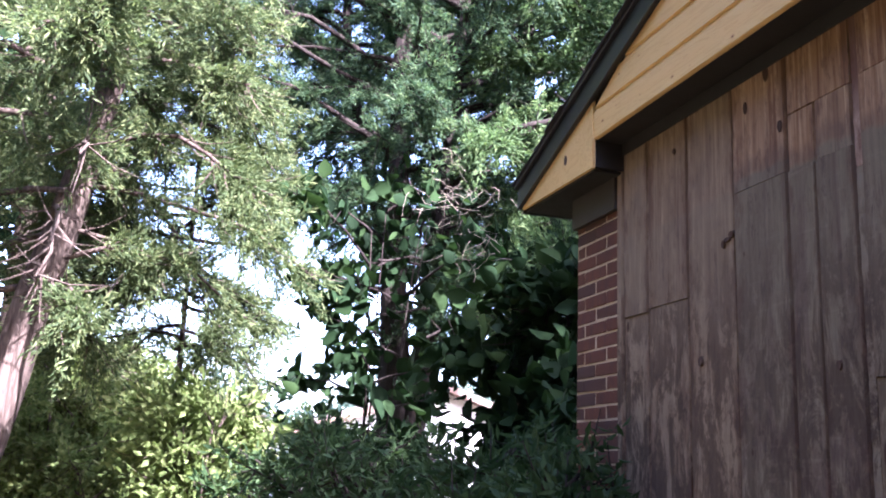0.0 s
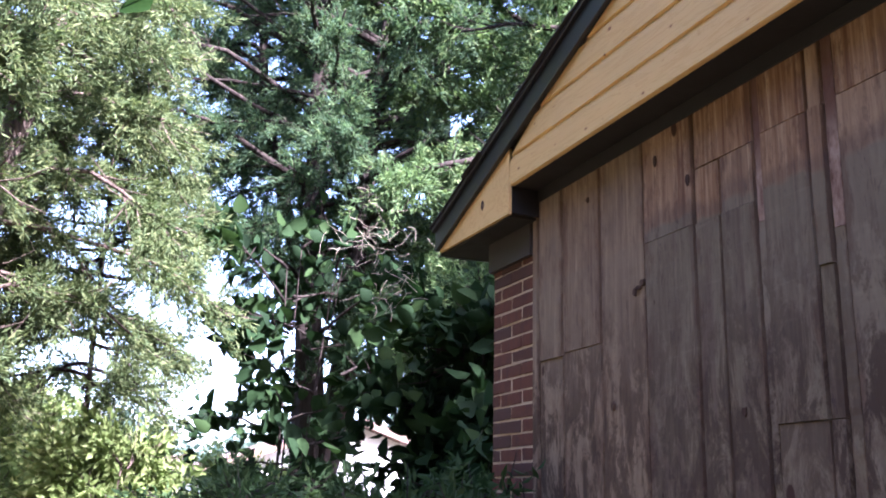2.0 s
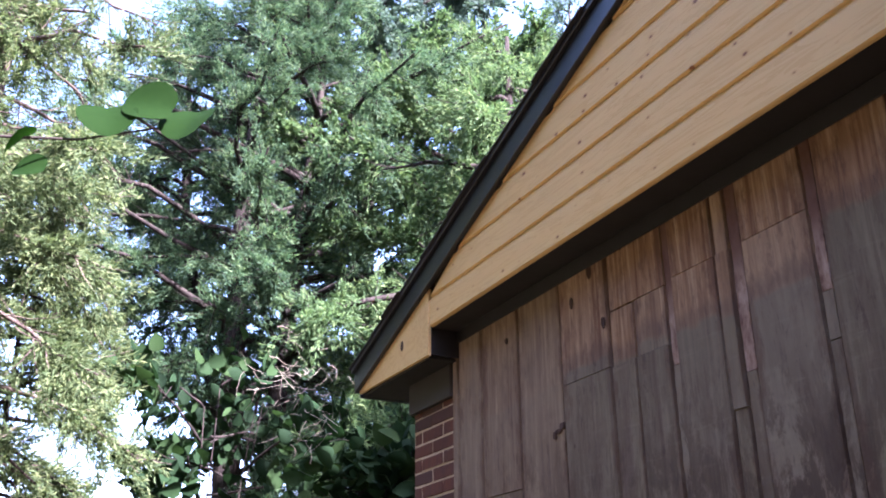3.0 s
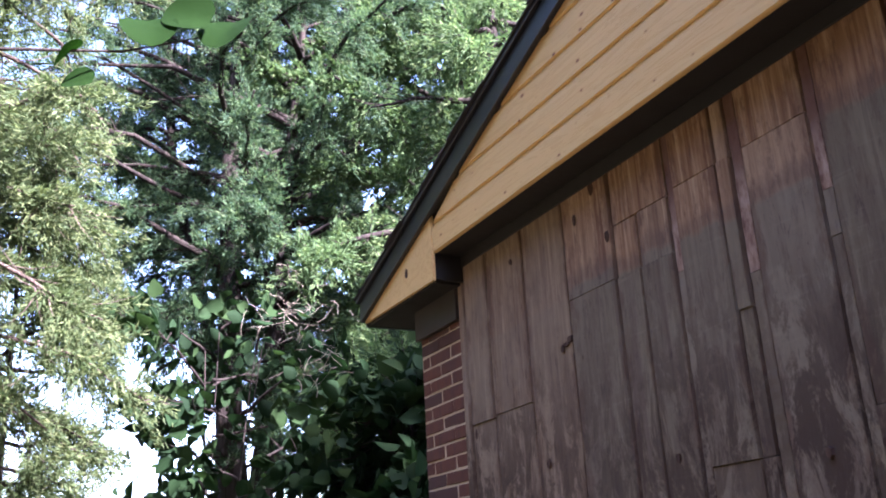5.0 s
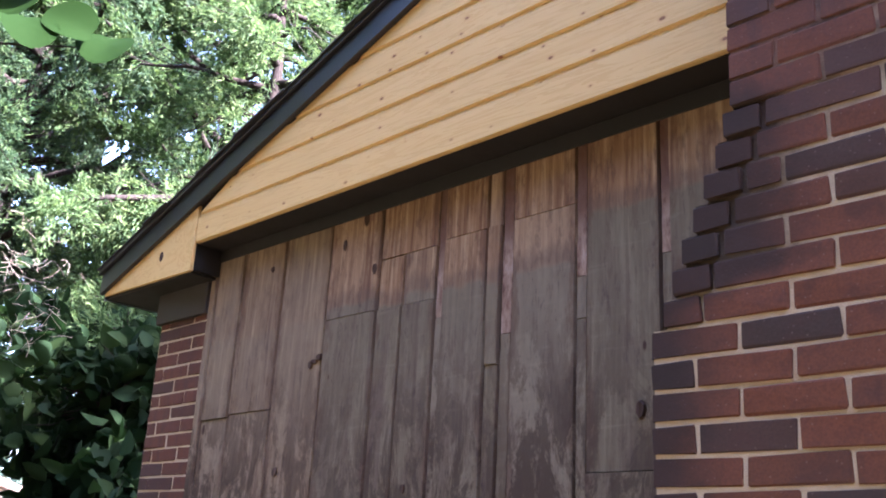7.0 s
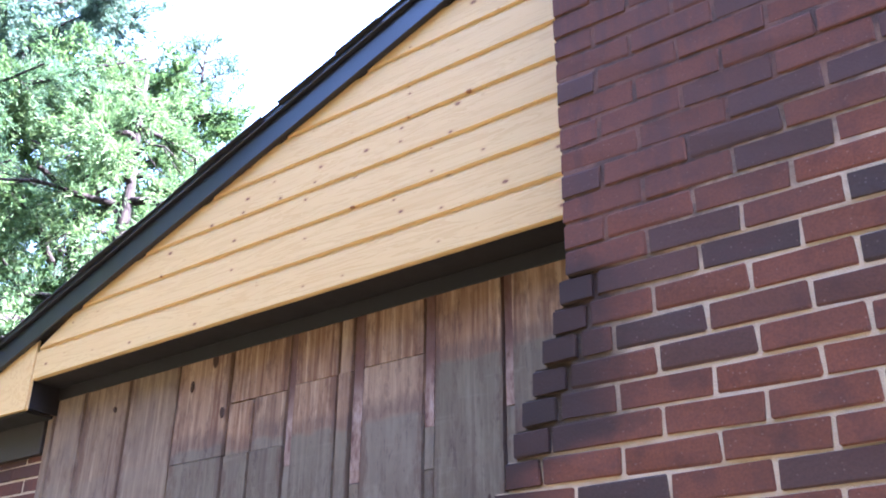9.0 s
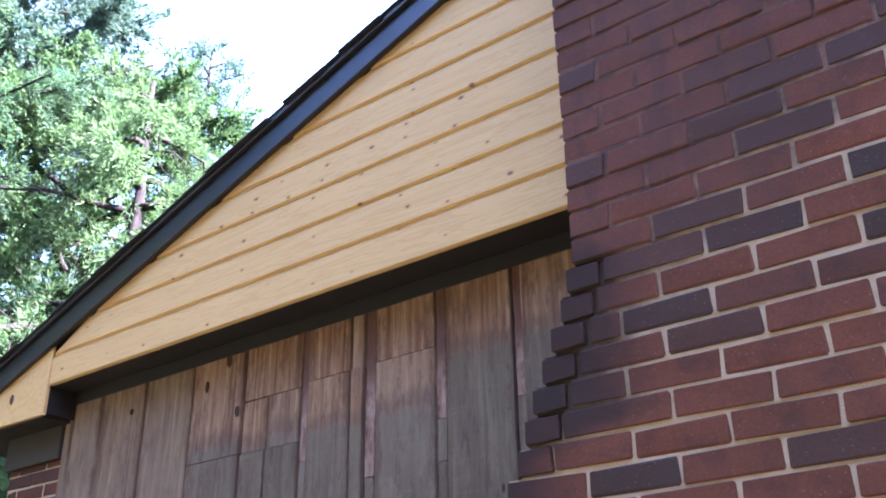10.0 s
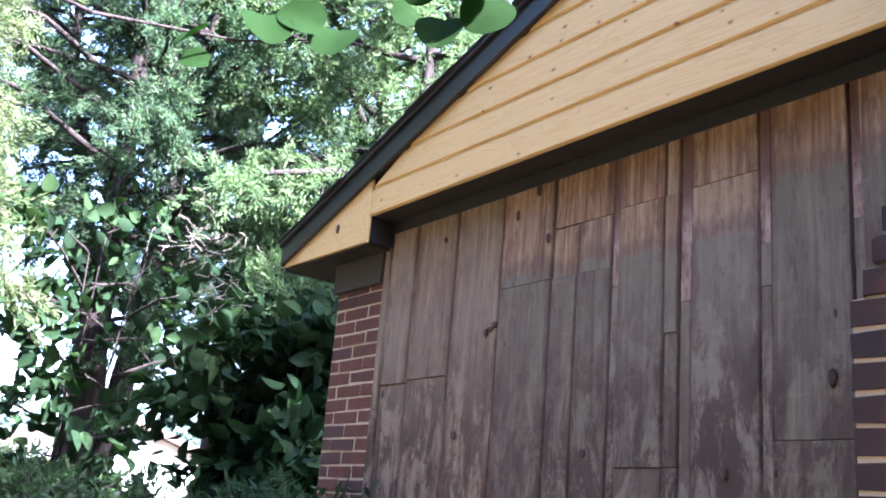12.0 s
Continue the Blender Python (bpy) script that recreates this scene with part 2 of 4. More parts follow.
def pine_mat(name, plywood=False):
    m = Mat(name, 0.62, spec=0.35)
    r = m.rand()
    sh = m.t.nodes.new("ShaderNodeCombineXYZ")
    m.put(sh.inputs[0], m.math("MULTIPLY", r, 23.0))
    m.put(sh.inputs[2], m.math("MULTIPLY", r, 7.0))
    v = m.coord((1.1, 9, 15) if not plywood else (3.2, 9, 2.6), "Object", sh.outputs[0])
    g = m.noise(v, 1.5, 5, 0.6, 1.2)
    rings = m.math("FRACT", m.math("MULTIPLY", g, 9.0 if plywood else 6.0))
    c = m.mix(m.step(rings, 0.35, 0.98), (0.61, 0.405, 0.150), (0.54, 0.335, 0.110))
    c = m.mix(m.math("MULTIPLY", m.noise(m.world_pos(), 2.2, 3), 0.5), c, (0.65, 0.44, 0.18))
    # knots
    k, kc = m.spots(m.coord((1, 1, 1), "Object", sh.outputs[0]), 5.2 if not plywood else 2.4, 9.5 if not plywood else 3.2)
    size = m.math("MULTIPLY", m.math("SUBTRACT", m.axis(kc, 0), 0.42), 0.10)
    ring = m.math("SUBTRACT", k, size)
    c = m.mix(m.math("MULTIPLY", m.math("SUBTRACT", 1.0, m.step(ring, -0.01, 0.07)), 0.5), c, (0.42, 0.21, 0.065))
    c = m.mix(m.math("SUBTRACT", 1.0, m.step(ring, -0.012, 0.016)), c, (0.22, 0.095, 0.036))
    return m.color(c).bump(g, 0.15, 0.002).m


def paint_mat(name, c1, c2, rough=0.5):
    m = Mat(name, rough)
    p = m.world_pos()
    n = m.noise(p, 7, 5, 0.65)
    return m.color(m.mix(n, c1, c2)).rough(m.math("ADD", m.math("MULTIPLY", n, 0.3), rough - 0.15)).bump(m.noise(p, 90, 3), 0.2, 0.002).m


def shingle_mat():
    m = Mat("asphalt_shingle", 0.95, spec=0.2)
    p = m.world_pos()
    n, b = m.noise(p, 350, 2), m.noise(p, 5, 4)
    c = m.mix(n, (0.018, 0.017, 0.018), (0.06, 0.058, 0.06))
    return m.color(m.mix(m.math("MULTIPLY", b, 0.4), c, (0.03, 0.03, 0.026))).bump(n, 0.8, 0.003).m


def bark_mat(name, dark, light):
    m = Mat(name, 0.95, spec=0.15)
    g = m.noise(m.coord((22, 22, 2.0)), 1.0, 6, 0.68, 0.8)
    b = m.noise(m.world_pos(), 3.0, 4)
    c = m.mix(m.step(g, 0.32, 0.68), dark, light)
    return m.color(m.mix(m.math("MULTIPLY", b, 0.35), c, dark)).bump(g, 1.0, 0.02).m


def leaf_mat(name, dark, mid, light, through_light=0.45, rough=0.55):
    """Foliage: colour by leaf, and some light passing through."""
    m = Mat(name, rough, spec=0.10)
    r = m.island()
    c = m.ramp(r, (0.0, dark), (0.5, mid), (1.0, light))
    c = m.mix(m.math("MULTIPLY", m.step(m.noise(m.world_pos(), 1.1, 3), 0.4, 0.65), 0.5), c, m.mix(0.5, dark, mid))
    m.color(c)
    tr = m.t.nodes.new("ShaderNodeBsdfTranslucent")
    m.put(tr.inputs[0], m.mix(1.0, c, (1.06, 1.14, 0.86), "MULTIPLY"))
    mx = m.t.nodes.new("ShaderNodeMixShader")
    mx.inputs[0].default_value = through_light
    m.t.links.new(m.b.outputs[0], mx.inputs[1])
    m.t.links.new(tr.outputs[0], mx.inputs[2])
    m.t.links.new(mx.outputs[0], m.t.nodes["Material Output"].inputs[0])
    return m.m


def ground_mat():
    m = Mat("lawn", 0.95, spec=0.1)
    p = m.world_pos()
    a, b = m.noise(p, 0.5, 5), m.noise(p, 30, 4)
    # warm browns picked to bounce light onto the house front
    c = m.mix(a, (0.042, 0.040, 0.020), (0.070, 0.062, 0.033))
    return m.color(m.mix(m.step(b, 0.42, 0.70), c, (0.100, 0.066, 0.038))).bump(b, 0.8, 0.03).m


BRICK, MORTAR, PLANK, SPLIT = brick_mat(), mortar_mat(), plank_mat(), raw_wood_mat()
PINE, PLY = pine_mat("pine_board"), pine_mat("plywood", True)
KNOT = bark_mat("knot_wood", (0.05, 0.03, 0.022), (0.11, 0.07, 0.05))
BROWN = paint_mat("brown_paint", (0.030, 0.022, 0.019), (0.048, 0.036, 0.031), 0.6)
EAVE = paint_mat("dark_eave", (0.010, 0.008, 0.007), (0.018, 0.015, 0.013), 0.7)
BLACK = paint_mat("black_trim", (0.010, 0.011, 0.014), (0.022, 0.023, 0.028), 0.36)
WHITE = paint_mat("white_paint", (0.74, 0.73, 0.70), (0.82, 0.81, 0.79), 0.7)
ROOFBROWN = paint_mat("brown_roof", (0.12, 0.075, 0.06), (0.17, 0.11, 0.085), 0.9)
DARKGLASS = paint_mat("window_glass", (0.02, 0.025, 0.03), (0.03, 0.035, 0.04), 0.2)
SHINGLE, GROUND = shingle_mat(), ground_mat()
BARK_CEDAR = bark_mat("cedar_bark", (0.034, 0.024, 0.019), (0.135, 0.10, 0.08))
BARK_DARK = bark_mat("dark_bark", (0.014, 0.011, 0.010), (0.05, 0.038, 0.032))
TWIG = bark_mat("dead_twig", (0.11, 0.09, 0.066), (0.22, 0.19, 0.15))
CEDAR = leaf_mat("cedar_leaf", (0.041, 0.064, 0.028), (0.085, 0.116, 0.048), (0.161, 0.185, 0.078), 0.45)
CEDAR_DARK = leaf_mat("cedar_shade_leaf", (0.029, 0.058, 0.035), (0.058, 0.101, 0.052), (0.112, 0.158, 0.072), 0.48)
SPRAY = leaf_mat("juniper_leaf", (0.043, 0.078, 0.034), (0.085, 0.138, 0.056), (0.162, 0.212, 0.085), 0.48)
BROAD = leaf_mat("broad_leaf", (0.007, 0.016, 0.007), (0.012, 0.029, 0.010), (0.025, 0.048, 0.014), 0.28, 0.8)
BUSH = leaf_mat("shrub_leaf", (0.019, 0.042, 0.017), (0.038, 0.070, 0.027), (0.064, 0.102, 0.038), 0.4)
LIME = leaf_mat("sunny_leaf", (0.038, 0.072, 0.029), (0.067, 0.111, 0.043), (0.111, 0.151, 0.058), 0.48)
YOUNG = leaf_mat("young_leaf", (0.091, 0.133, 0.042), (0.161, 0.210, 0.070), (0.238, 0.273, 0.105), 0.5)
FARLEAF = leaf_mat("distant_leaf", (0.036, 0.062, 0.050), (0.059, 0.094, 0.070), (0.094, 0.125, 0.091), 0.45)
NEARLEAF = leaf_mat("round_leaf", (0.006, 0.021, 0.002), (0.008, 0.026, 0.003), (0.012, 0.032, 0.003), 0.5, 0.85)
AUTUMN = leaf_mat("yellowed_leaf", (0.15, 0.048, 0.006), (0.18, 0.062, 0.007), (0.21, 0.078, 0.009), 0.45, 0.85)


# ---- building helpers ----
def mesh_of(name, bm):
    me = bpy.data.meshes.new(name)
    bm.to_mesh(me)
    bm.free()
    return me


def part(name, bm, material, parent=None, label="", smooth=False):
    ob = new(name, mesh_of(name, bm) if isinstance(bm, bmesh.types.BMesh) else bm)
    if material is not None and not ob.data.materials:
        ob.data.materials.append(material)
    if smooth:
        ob.data.polygons.foreach_set("use_smooth", [True] * len(ob.data.polygons))
    if parent is not None:
        ob.parent = parent
    return tagged(ob, label)


def holder(name, label, category, at=(0, 0, 0), group="", kind=""):
    ob = new(name)
    ob.location = at
    ob.empty_display_size = 0.1
    return tagged(ob, label, category, group, kind)


def box(x0, x1, y0, y1, z0, z1, bevel=0.0, bm=None):
    bm = bm or bmesh.new()
    r = bmesh.ops.create_cube(bm, size=1)["verts"]
    for v in r:
        v.co = Vector(((x0 + x1) / 2 + v.co.x * (x1 - x0), (y0 + y1) / 2 + v.co.y * (y1 - y0), (z0 + z1) / 2 + v.co.z * (z1 - z0)))
    if bevel:
        bmesh.ops.bevel(bm, geom=list({e for v in r for e in v.link_edges}), offset=bevel, segments=1, affect="EDGES")
    return bm


def prism(outline, y0, y1, bevel=0.0):
    """An upright slab: outline of (x, z) points, counter-clockwise as seen from -y, between y0 (front) and y1."""
    bm = bmesh.new()
    f = [bm.verts.new((x, y0, z)) for x, z in outline]
    b = [bm.verts.new((x, y1, z)) for x, z in outline]
    n = len(outline)
    bm.faces.new(f)
    bm.faces.new(b[::-1])
    for i in range(n):
        j = (i + 1) % n
        bm.faces.new((f[j], f[i], b[i], b[j]))
    if bevel:
        bmesh.ops.bevel(bm, geom=[e for e in bm.edges], offset=bevel, segments=1, affect="EDGES")
    return bm


def tube(paths, sides=6):
    """One mesh of tapering tubes; each path is a list of (point, radius)."""
    verts, faces = [], []
    for path in paths:
        pts = [np.array(p, float) for p, _ in path]
        base = len(verts)
        for i, (p, r) in enumerate(path):
            d = pts[min(i + 1, len(pts) - 1)] - pts[max(i - 1, 0)]
            d = d / (np.linalg.norm(d) + 1e-9)
            a = np.cross(d, (0.31, 0.2, 0.93) if abs(d[2]) < 0.9 else (1, 0, 0))
            a /= np.linalg.norm(a)
            b = np.cross(d, a)
            for k in range(sides):
                w = 2 * math.pi * k / sides
                verts.append(tuple(pts[i] + r * (math.cos(w) * a + math.sin(w) * b)))
        for i in range(len(path) - 1):
            for k in range(sides):
                k2 = (k + 1) % sides
                faces.append((base + i * sides + k, base + i * sides + k2, base + (i + 1) * sides + k2, base + (i + 1) * sides + k))
        faces.append(tuple(base + k for k in range(sides))[::-1])
        faces.append(tuple(base + (len(path) - 1) * sides + k for k in range(sides)))
    me = bpy.data.meshes.new("tube")
    me.from_pydata(verts, [], faces)
    return me


def unit(a):
    return a / (np.linalg.norm(a, axis=-1, keepdims=True) + 1e-9)


def leaf_mesh(name, pos, axis, length, width, rng, fold=0.25, flat=0.0, broad=False):
    """Many small leaves, bent along the midrib: pointed, or broad with a rounded outline."""
    n = len(pos)
    length = np.broadcast_to(length, (n,))[:, None]
    width = np.broadcast_to(width, (n,))[:, None]
    rnd = rng.normal(size=(n, 3))
    rnd[:, 2] += flat * 3
    side = unit(np.cross(axis, rnd))
    up = np.cross(side, axis)
    if broad:
        outline = ((0.0, 0.0), (0.16, 0.40), (0.50, 0.50), (0.80, 0.28), (1.0, 0.0), (0.80, -0.28), (0.50, -0.50), (0.16, -0.40))
        fan = [(0, 1, 2), (0, 2, 4), (2, 3, 4), (0, 4, 6), (4, 5, 6), (0, 6, 7)]
    else:
        outline = ((0.0, 0.0), (0.45, 0.5), (1.0, 0.0), (0.45, -0.5))
        fan = [(0, 1, 2), (0, 2, 3)]
    verts = np.stack([pos + axis * length * u + side * width * w + up * (width * fold * abs(w) * 2 - length * 0.08 * u * u) for u, w in outline], 1).reshape(-1, 3)
    i = np.arange(n)[:, None] * len(outline)
    tris = np.concatenate([i + list(f) for f in fan], 1).reshape(-1, 3)
    me = bpy.data.meshes.new(name)
    me.vertices.add(len(verts))
    me.vertices.foreach_set("co", verts.astype(np.float32).ravel())
    me.loops.add(len(tris) * 3)
    me.loops.foreach_set("vertex_index", tris.astype(np.int32).ravel())
    me.polygons.add(len(tris))
    me.polygons.foreach_set("loop_start", np.arange(len(tris), dtype=np.int32) * 3)
    me.update(calc_edges=True)
    return me


def foliage(name, starts, dirs, twig_len, per, leaf_len, leaf_wid, rng, material, parent, spread=0.7, jitter=0.05, flat=0.0, broad=False):
    """Leaves along twigs: starts and dirs are (n, 3)."""
    n = len(starts)
    s = rng.uniform(0.0, 1.0, (n, per, 1))
    tl = (twig_len * rng.uniform(0.6, 1.3, (n, 1, 1)))
    sag = np.zeros((n, per, 3))
    sag[..., 2] = -(s[..., 0] ** 2) * 0.25 * tl[..., 0]
    pos = starts[:, None] + dirs[:, None] * s * tl + sag + rng.normal(scale=jitter, size=(n, per, 3))
    ax = unit(dirs[:, None] + rng.normal(scale=spread, size=(n, per, 3)))
    m = n * per
    me = leaf_mesh(name, pos.reshape(m, 3), ax.reshape(m, 3), leaf_len * rng.uniform(0.6, 1.35, m), leaf_wid * rng.uniform(0.7, 1.3, m), rng, flat=flat, broad=broad)
    return part(name, me, material, parent)


def tree(name, label, trunks, radius, low, top, limbs, twigs, per, leaf, leaf_wid, leafmat, bark, seed, rise=0.25, droop=0.5,
         twig=0.6, shape=0.6, spread=0.7, group="", category="tree", squash=(1, 1), kind="", limb_r=0.045, bare=0.2, jitter=0.05, keep=None, broad=False):
    """A tree. trunks: lists of (point, radius); limbs leave the trunks between the heights low and top, longest at the share
    `shape` of that span; each carries twigs with leaves. keep: a test of a twig's place, to leave gaps in the crown."""
    rng = np.random.default_rng(seed)
    x, y, z = trunks[0][0][0]
    ob = holder(name, label, category, (x, y, z), group, kind)
    inv = Matrix.Translation((-x, -y, -z))
    made = []
    for t in trunks:
        fine = []
        for (p, r), (q, s) in zip(t, t[1:]):
            for k in range(4):
                w = k / 4
                fine.append((tuple(np.array(p) * (1 - w) + np.array(q) * w + rng.normal(scale=0.012, size=3)), r * (1 - w) + s * w))
        fine.append(t[-1])
        made.append(part("trunk", tube([fine], 10), bark, ob, smooth=True))
    starts, dirs, thin = [], [], []
    for i in range(limbs):
        u = (i + rng.uniform(0, 1)) / limbs
        h = low + (top - low) * u
        t = trunks[i % len(trunks)]
        zs = [p[2] for p, _ in t]
        b = np.array([np.interp(h, zs, [p[k] for p, _ in t]) for k in (0, 1)] + [min(h, zs[-1])])
        tr = np.interp(h, zs, [r for _, r in t])
        reach = radius * (1 - abs(u - (1 - shape)) ** 1.5 / max(shape, 1 - shape) ** 1.5 * 0.82) * rng.uniform(0.65, 1.1)
        az = i * 2.39996 + rng.uniform(-0.5, 0.5)
        out = np.array([math.cos(az) * squash[0], math.sin(az) * squash[1], rise + rng.uniform(-0.15, 0.2) + 0.5 * u * (rise > 0.15)])
        while keep is not None and reach > 0.5 and not keep(*(b + out * reach - np.array([0, 0, droop * reach * 0.5]))):
            reach *= 0.85
        pts = []
        wob = rng.normal(scale=0.07, size=(7, 3)).cumsum(0)
        for k in range(7):
            s = k / 6
            p = b + out * reach * s + wob[k] * reach * 0.35
            p[2] -= droop * reach * s * s * 0.5
            pts.append(p)
        r0 = min(limb_r * (0.5 + reach / radius * 0.6), tr * 0.8 + 0.008)
        made.append(part("limb", tube([[(tuple(p), r0 * (1 - 0.85 * k / 6) + 0.004) for k, p in enumerate(pts)]], 6), bark, ob, smooth=True))
        m = max(3, int(twigs * reach / radius))
        s = bare + (1 - bare) * rng.uniform(0, 1, m) ** 0.75
        k = np.minimum((s * 6).astype(int), 5)
        P = np.array(pts)
        f = (s * 6 - k)[:, None]
        st = P[k] * (1 - f) + P[k + 1] * f
        dr = unit(unit(P[k + 1] - P[k]) * 0.7 + rng.normal(scale=0.6, size=(m, 3)) + np.array([0, 0, -0.25 * droop + 0.1]))
        starts.append(st)
        dirs.append(dr)
        thin += [(a, d) for a, d in zip(st[::3], dr[::3])]
    starts, dirs = np.concatenate(starts), np.concatenate(dirs)
    if keep is not None:
        ok = np.array([keep(*p) for p in starts])
        starts, dirs = starts[ok], dirs[ok]
    me = tube([[(tuple(a), 0.007), (tuple(a + d * twig * 0.5 - np.array([0, 0, 0.03])), 0.005), (tuple(a + d * twig), 0.002)] for a, d in thin], 3)
    made.append(tagged(part("twig_mass", me, bark, ob), kind="stuff"))
    made.append(tagged(foliage("crown", starts, dirs, twig, per, leaf, leaf_wid, rng, leafmat, ob, spread, jitter, broad=broad), kind="stuff"))
    for o in made:
        o.data.transform(inv)
    return ob


# ---- ground ----
def make_ground():
    n = 60
    bm = bmesh.new()
    grid = {}
    for i in range(n + 1):
        for j in range(n + 1):
            u, v = (i / n * 2 - 1), (j / n * 2 - 1)
            x, y = 400 * u * abs(u) ** 1.5, 400 * v * abs(v) ** 1.5
            z = 0.10 * noise.noise((x * 0.3, y * 0.3, 0)) * min(1, max(0, (abs(y + 1) + abs(x - 3) - 3) / 4)) - 0.02
            grid[i, j] = bm.verts.new((x, y, z))
    for i in range(n):
        for j in range(n):
            bm.faces.new((grid[i, j], grid[i + 1, j], grid[i + 1, j + 1], grid[i, j + 1]))
    tagged(part("ground", bm, GROUND, None, "patchy lawn coloured red-brown to bounce warm light onto the house"), category="ground", kind="structure")


make_ground()

# ---- house ----
H = 0.0700                     # brick course of the chimney
SLOPE = 0.346                  # roof rise per metre
RAKE_X, RAKE_Z = 0.532, 3.194  # a point on the lower edge of the rake board
RIDGE = 3.9
SIDE_Y = -0.150                # face of the gable boards
STACK_Y = -0.370               # face of the chimney
rs = random.Random(5)


def rake(x):
    return RAKE_Z + SLOPE * (x - RAKE_X)


def make_walls():
    gable = [(0.02, 0.0), (7.78, 0.0), (7.78, 2.98), (RIDGE, rake(RIDGE) - 0.03), (0.02, 2.98)]
    w = part("wall_south", prism(gable, 0.06, 0.16), BROWN, None, "dark sheathing behind the boards and brick")
    tagged(w, category="wall", kind="structure")
    tagged(part("wall_west", box(0.0, 0.1, 0.17, 8.0, 0, 2.98), MORTAR, None, "brick side wall of the house"), category="wall", kind="structure")
    tagged(part("wall_east", box(7.7, 7.8, 0.17, 8.0, 0, 2.98), MORTAR, None, "brick side wall of the house"), category="wall", kind="structure")
    tagged(part("wall_north", prism(gable, 8.01, 8.11), BROWN, None, "rear gable wall of the house"), category="wall", kind="structure")
    tagged(part("ceiling", box(0.12, 7.68, 0.17, 7.99, 2.88, 2.92), BROWN, None, "dark loft floor inside the house"), category="ceiling", kind="structure")


def make_roof():
    roof = holder("roof", "low-pitched roof with black trim and dark asphalt shingles", "roof", (RIDGE, 0, rake(RIDGE)), kind="structure")
    inv = Matrix.Translation((-RIDGE, 0, -rake(RIDGE)))

    def add(name, bm, mat, label=""):
        ob = part(name, bm, mat, roof, label)
        ob.data.transform(inv)
        return ob
    e = -0.350
    lo, hi = 0.0, 0.100
    # rake board in front of the gable boards, then the deck
    add("rake_board", prism([(e, rake(e) + lo), (RIDGE, rake(RIDGE) + lo), (RIDGE, rake(RIDGE) + hi), (e, rake(e) + hi)], SIDE_Y - 0.028, SIDE_Y - 0.002, 0.002), BLACK, "black rake board")
    f = 2 * RIDGE - e
    add("rake_board", prism([(RIDGE, rake(RIDGE) + lo), (f, rake(e) + lo), (f, rake(e) + hi), (RIDGE, rake(RIDGE) + hi)], SIDE_Y - 0.028, SIDE_Y - 0.002, 0.002), BLACK, "black rake board")
    add("drip_edge", prism([(e - 0.01, rake(e) + hi), (RIDGE, rake(RIDGE) + hi), (RIDGE, rake(RIDGE) + hi + 0.022), (e - 0.01, rake(e) + hi + 0.022)], SIDE_Y - 0.045, SIDE_Y + 0.0, 0.002), BLACK, "black metal drip edge")
    for sgn in (0, 1):
        ol = [(e, rake(e) + 0.03), (RIDGE, rake(RIDGE) + 0.03), (RIDGE, rake(RIDGE) + hi), (e, rake(e) + hi)]
        if sgn:
            ol = [(2 * RIDGE - x, z) for x, z in ol][::-1]
        add("deck", prism(ol, SIDE_Y + 0.002, 8.2), BROWN)
    # shingle courses, each end a little uneven over the rake
    step = 0.142
    n = int((RIDGE - e) / step) + 1
    for k in range(n):
        x0 = e - 0.02 + k * step
        x1 = min(x0 + 0.20, RIDGE)
        if x1 <= x0:
            continue
        y0 = SIDE_Y - 0.056 + rs.uniform(-0.007, 0.007)
        z = hi + 0.024
        lift = rs.uniform(0, 0.003)
        ol = [(x0, rake(x0) + z + 0.002 + lift), (x1, rake(x1) + z), (x1, rake(x1) + z + 0.005), (x0, rake(x0) + z + 0.008 + lift)]
        add("shingle", prism(ol, y0, 8.2), SHINGLE)
    ol = [(RIDGE, rake(RIDGE) + hi + 0.022), (f, rake(e) + hi + 0.022), (f, rake(e) + hi + 0.045), (RIDGE, rake(RIDGE) + hi + 0.045)]
    add("shingle_slope", prism(ol, SIDE_Y - 0.06, 8.2), SHINGLE)
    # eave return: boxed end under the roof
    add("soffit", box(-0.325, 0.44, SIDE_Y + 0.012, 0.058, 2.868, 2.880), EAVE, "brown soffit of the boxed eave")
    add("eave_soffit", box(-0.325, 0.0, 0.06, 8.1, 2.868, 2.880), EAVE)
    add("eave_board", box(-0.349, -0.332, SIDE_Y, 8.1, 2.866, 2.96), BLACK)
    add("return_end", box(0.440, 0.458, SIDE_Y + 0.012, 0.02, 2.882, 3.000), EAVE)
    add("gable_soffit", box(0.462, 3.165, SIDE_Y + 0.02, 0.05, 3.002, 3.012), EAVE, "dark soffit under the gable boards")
    # thin near-black strip stands in for the soffit's shade on the plank tops
    add("soffit_shade", box(0.462, 3.165, -0.014, -0.006, 2.945, 3.000, 0.002), EAVE, "near-black strip laying soffit shade over the plank tops")
    return roof


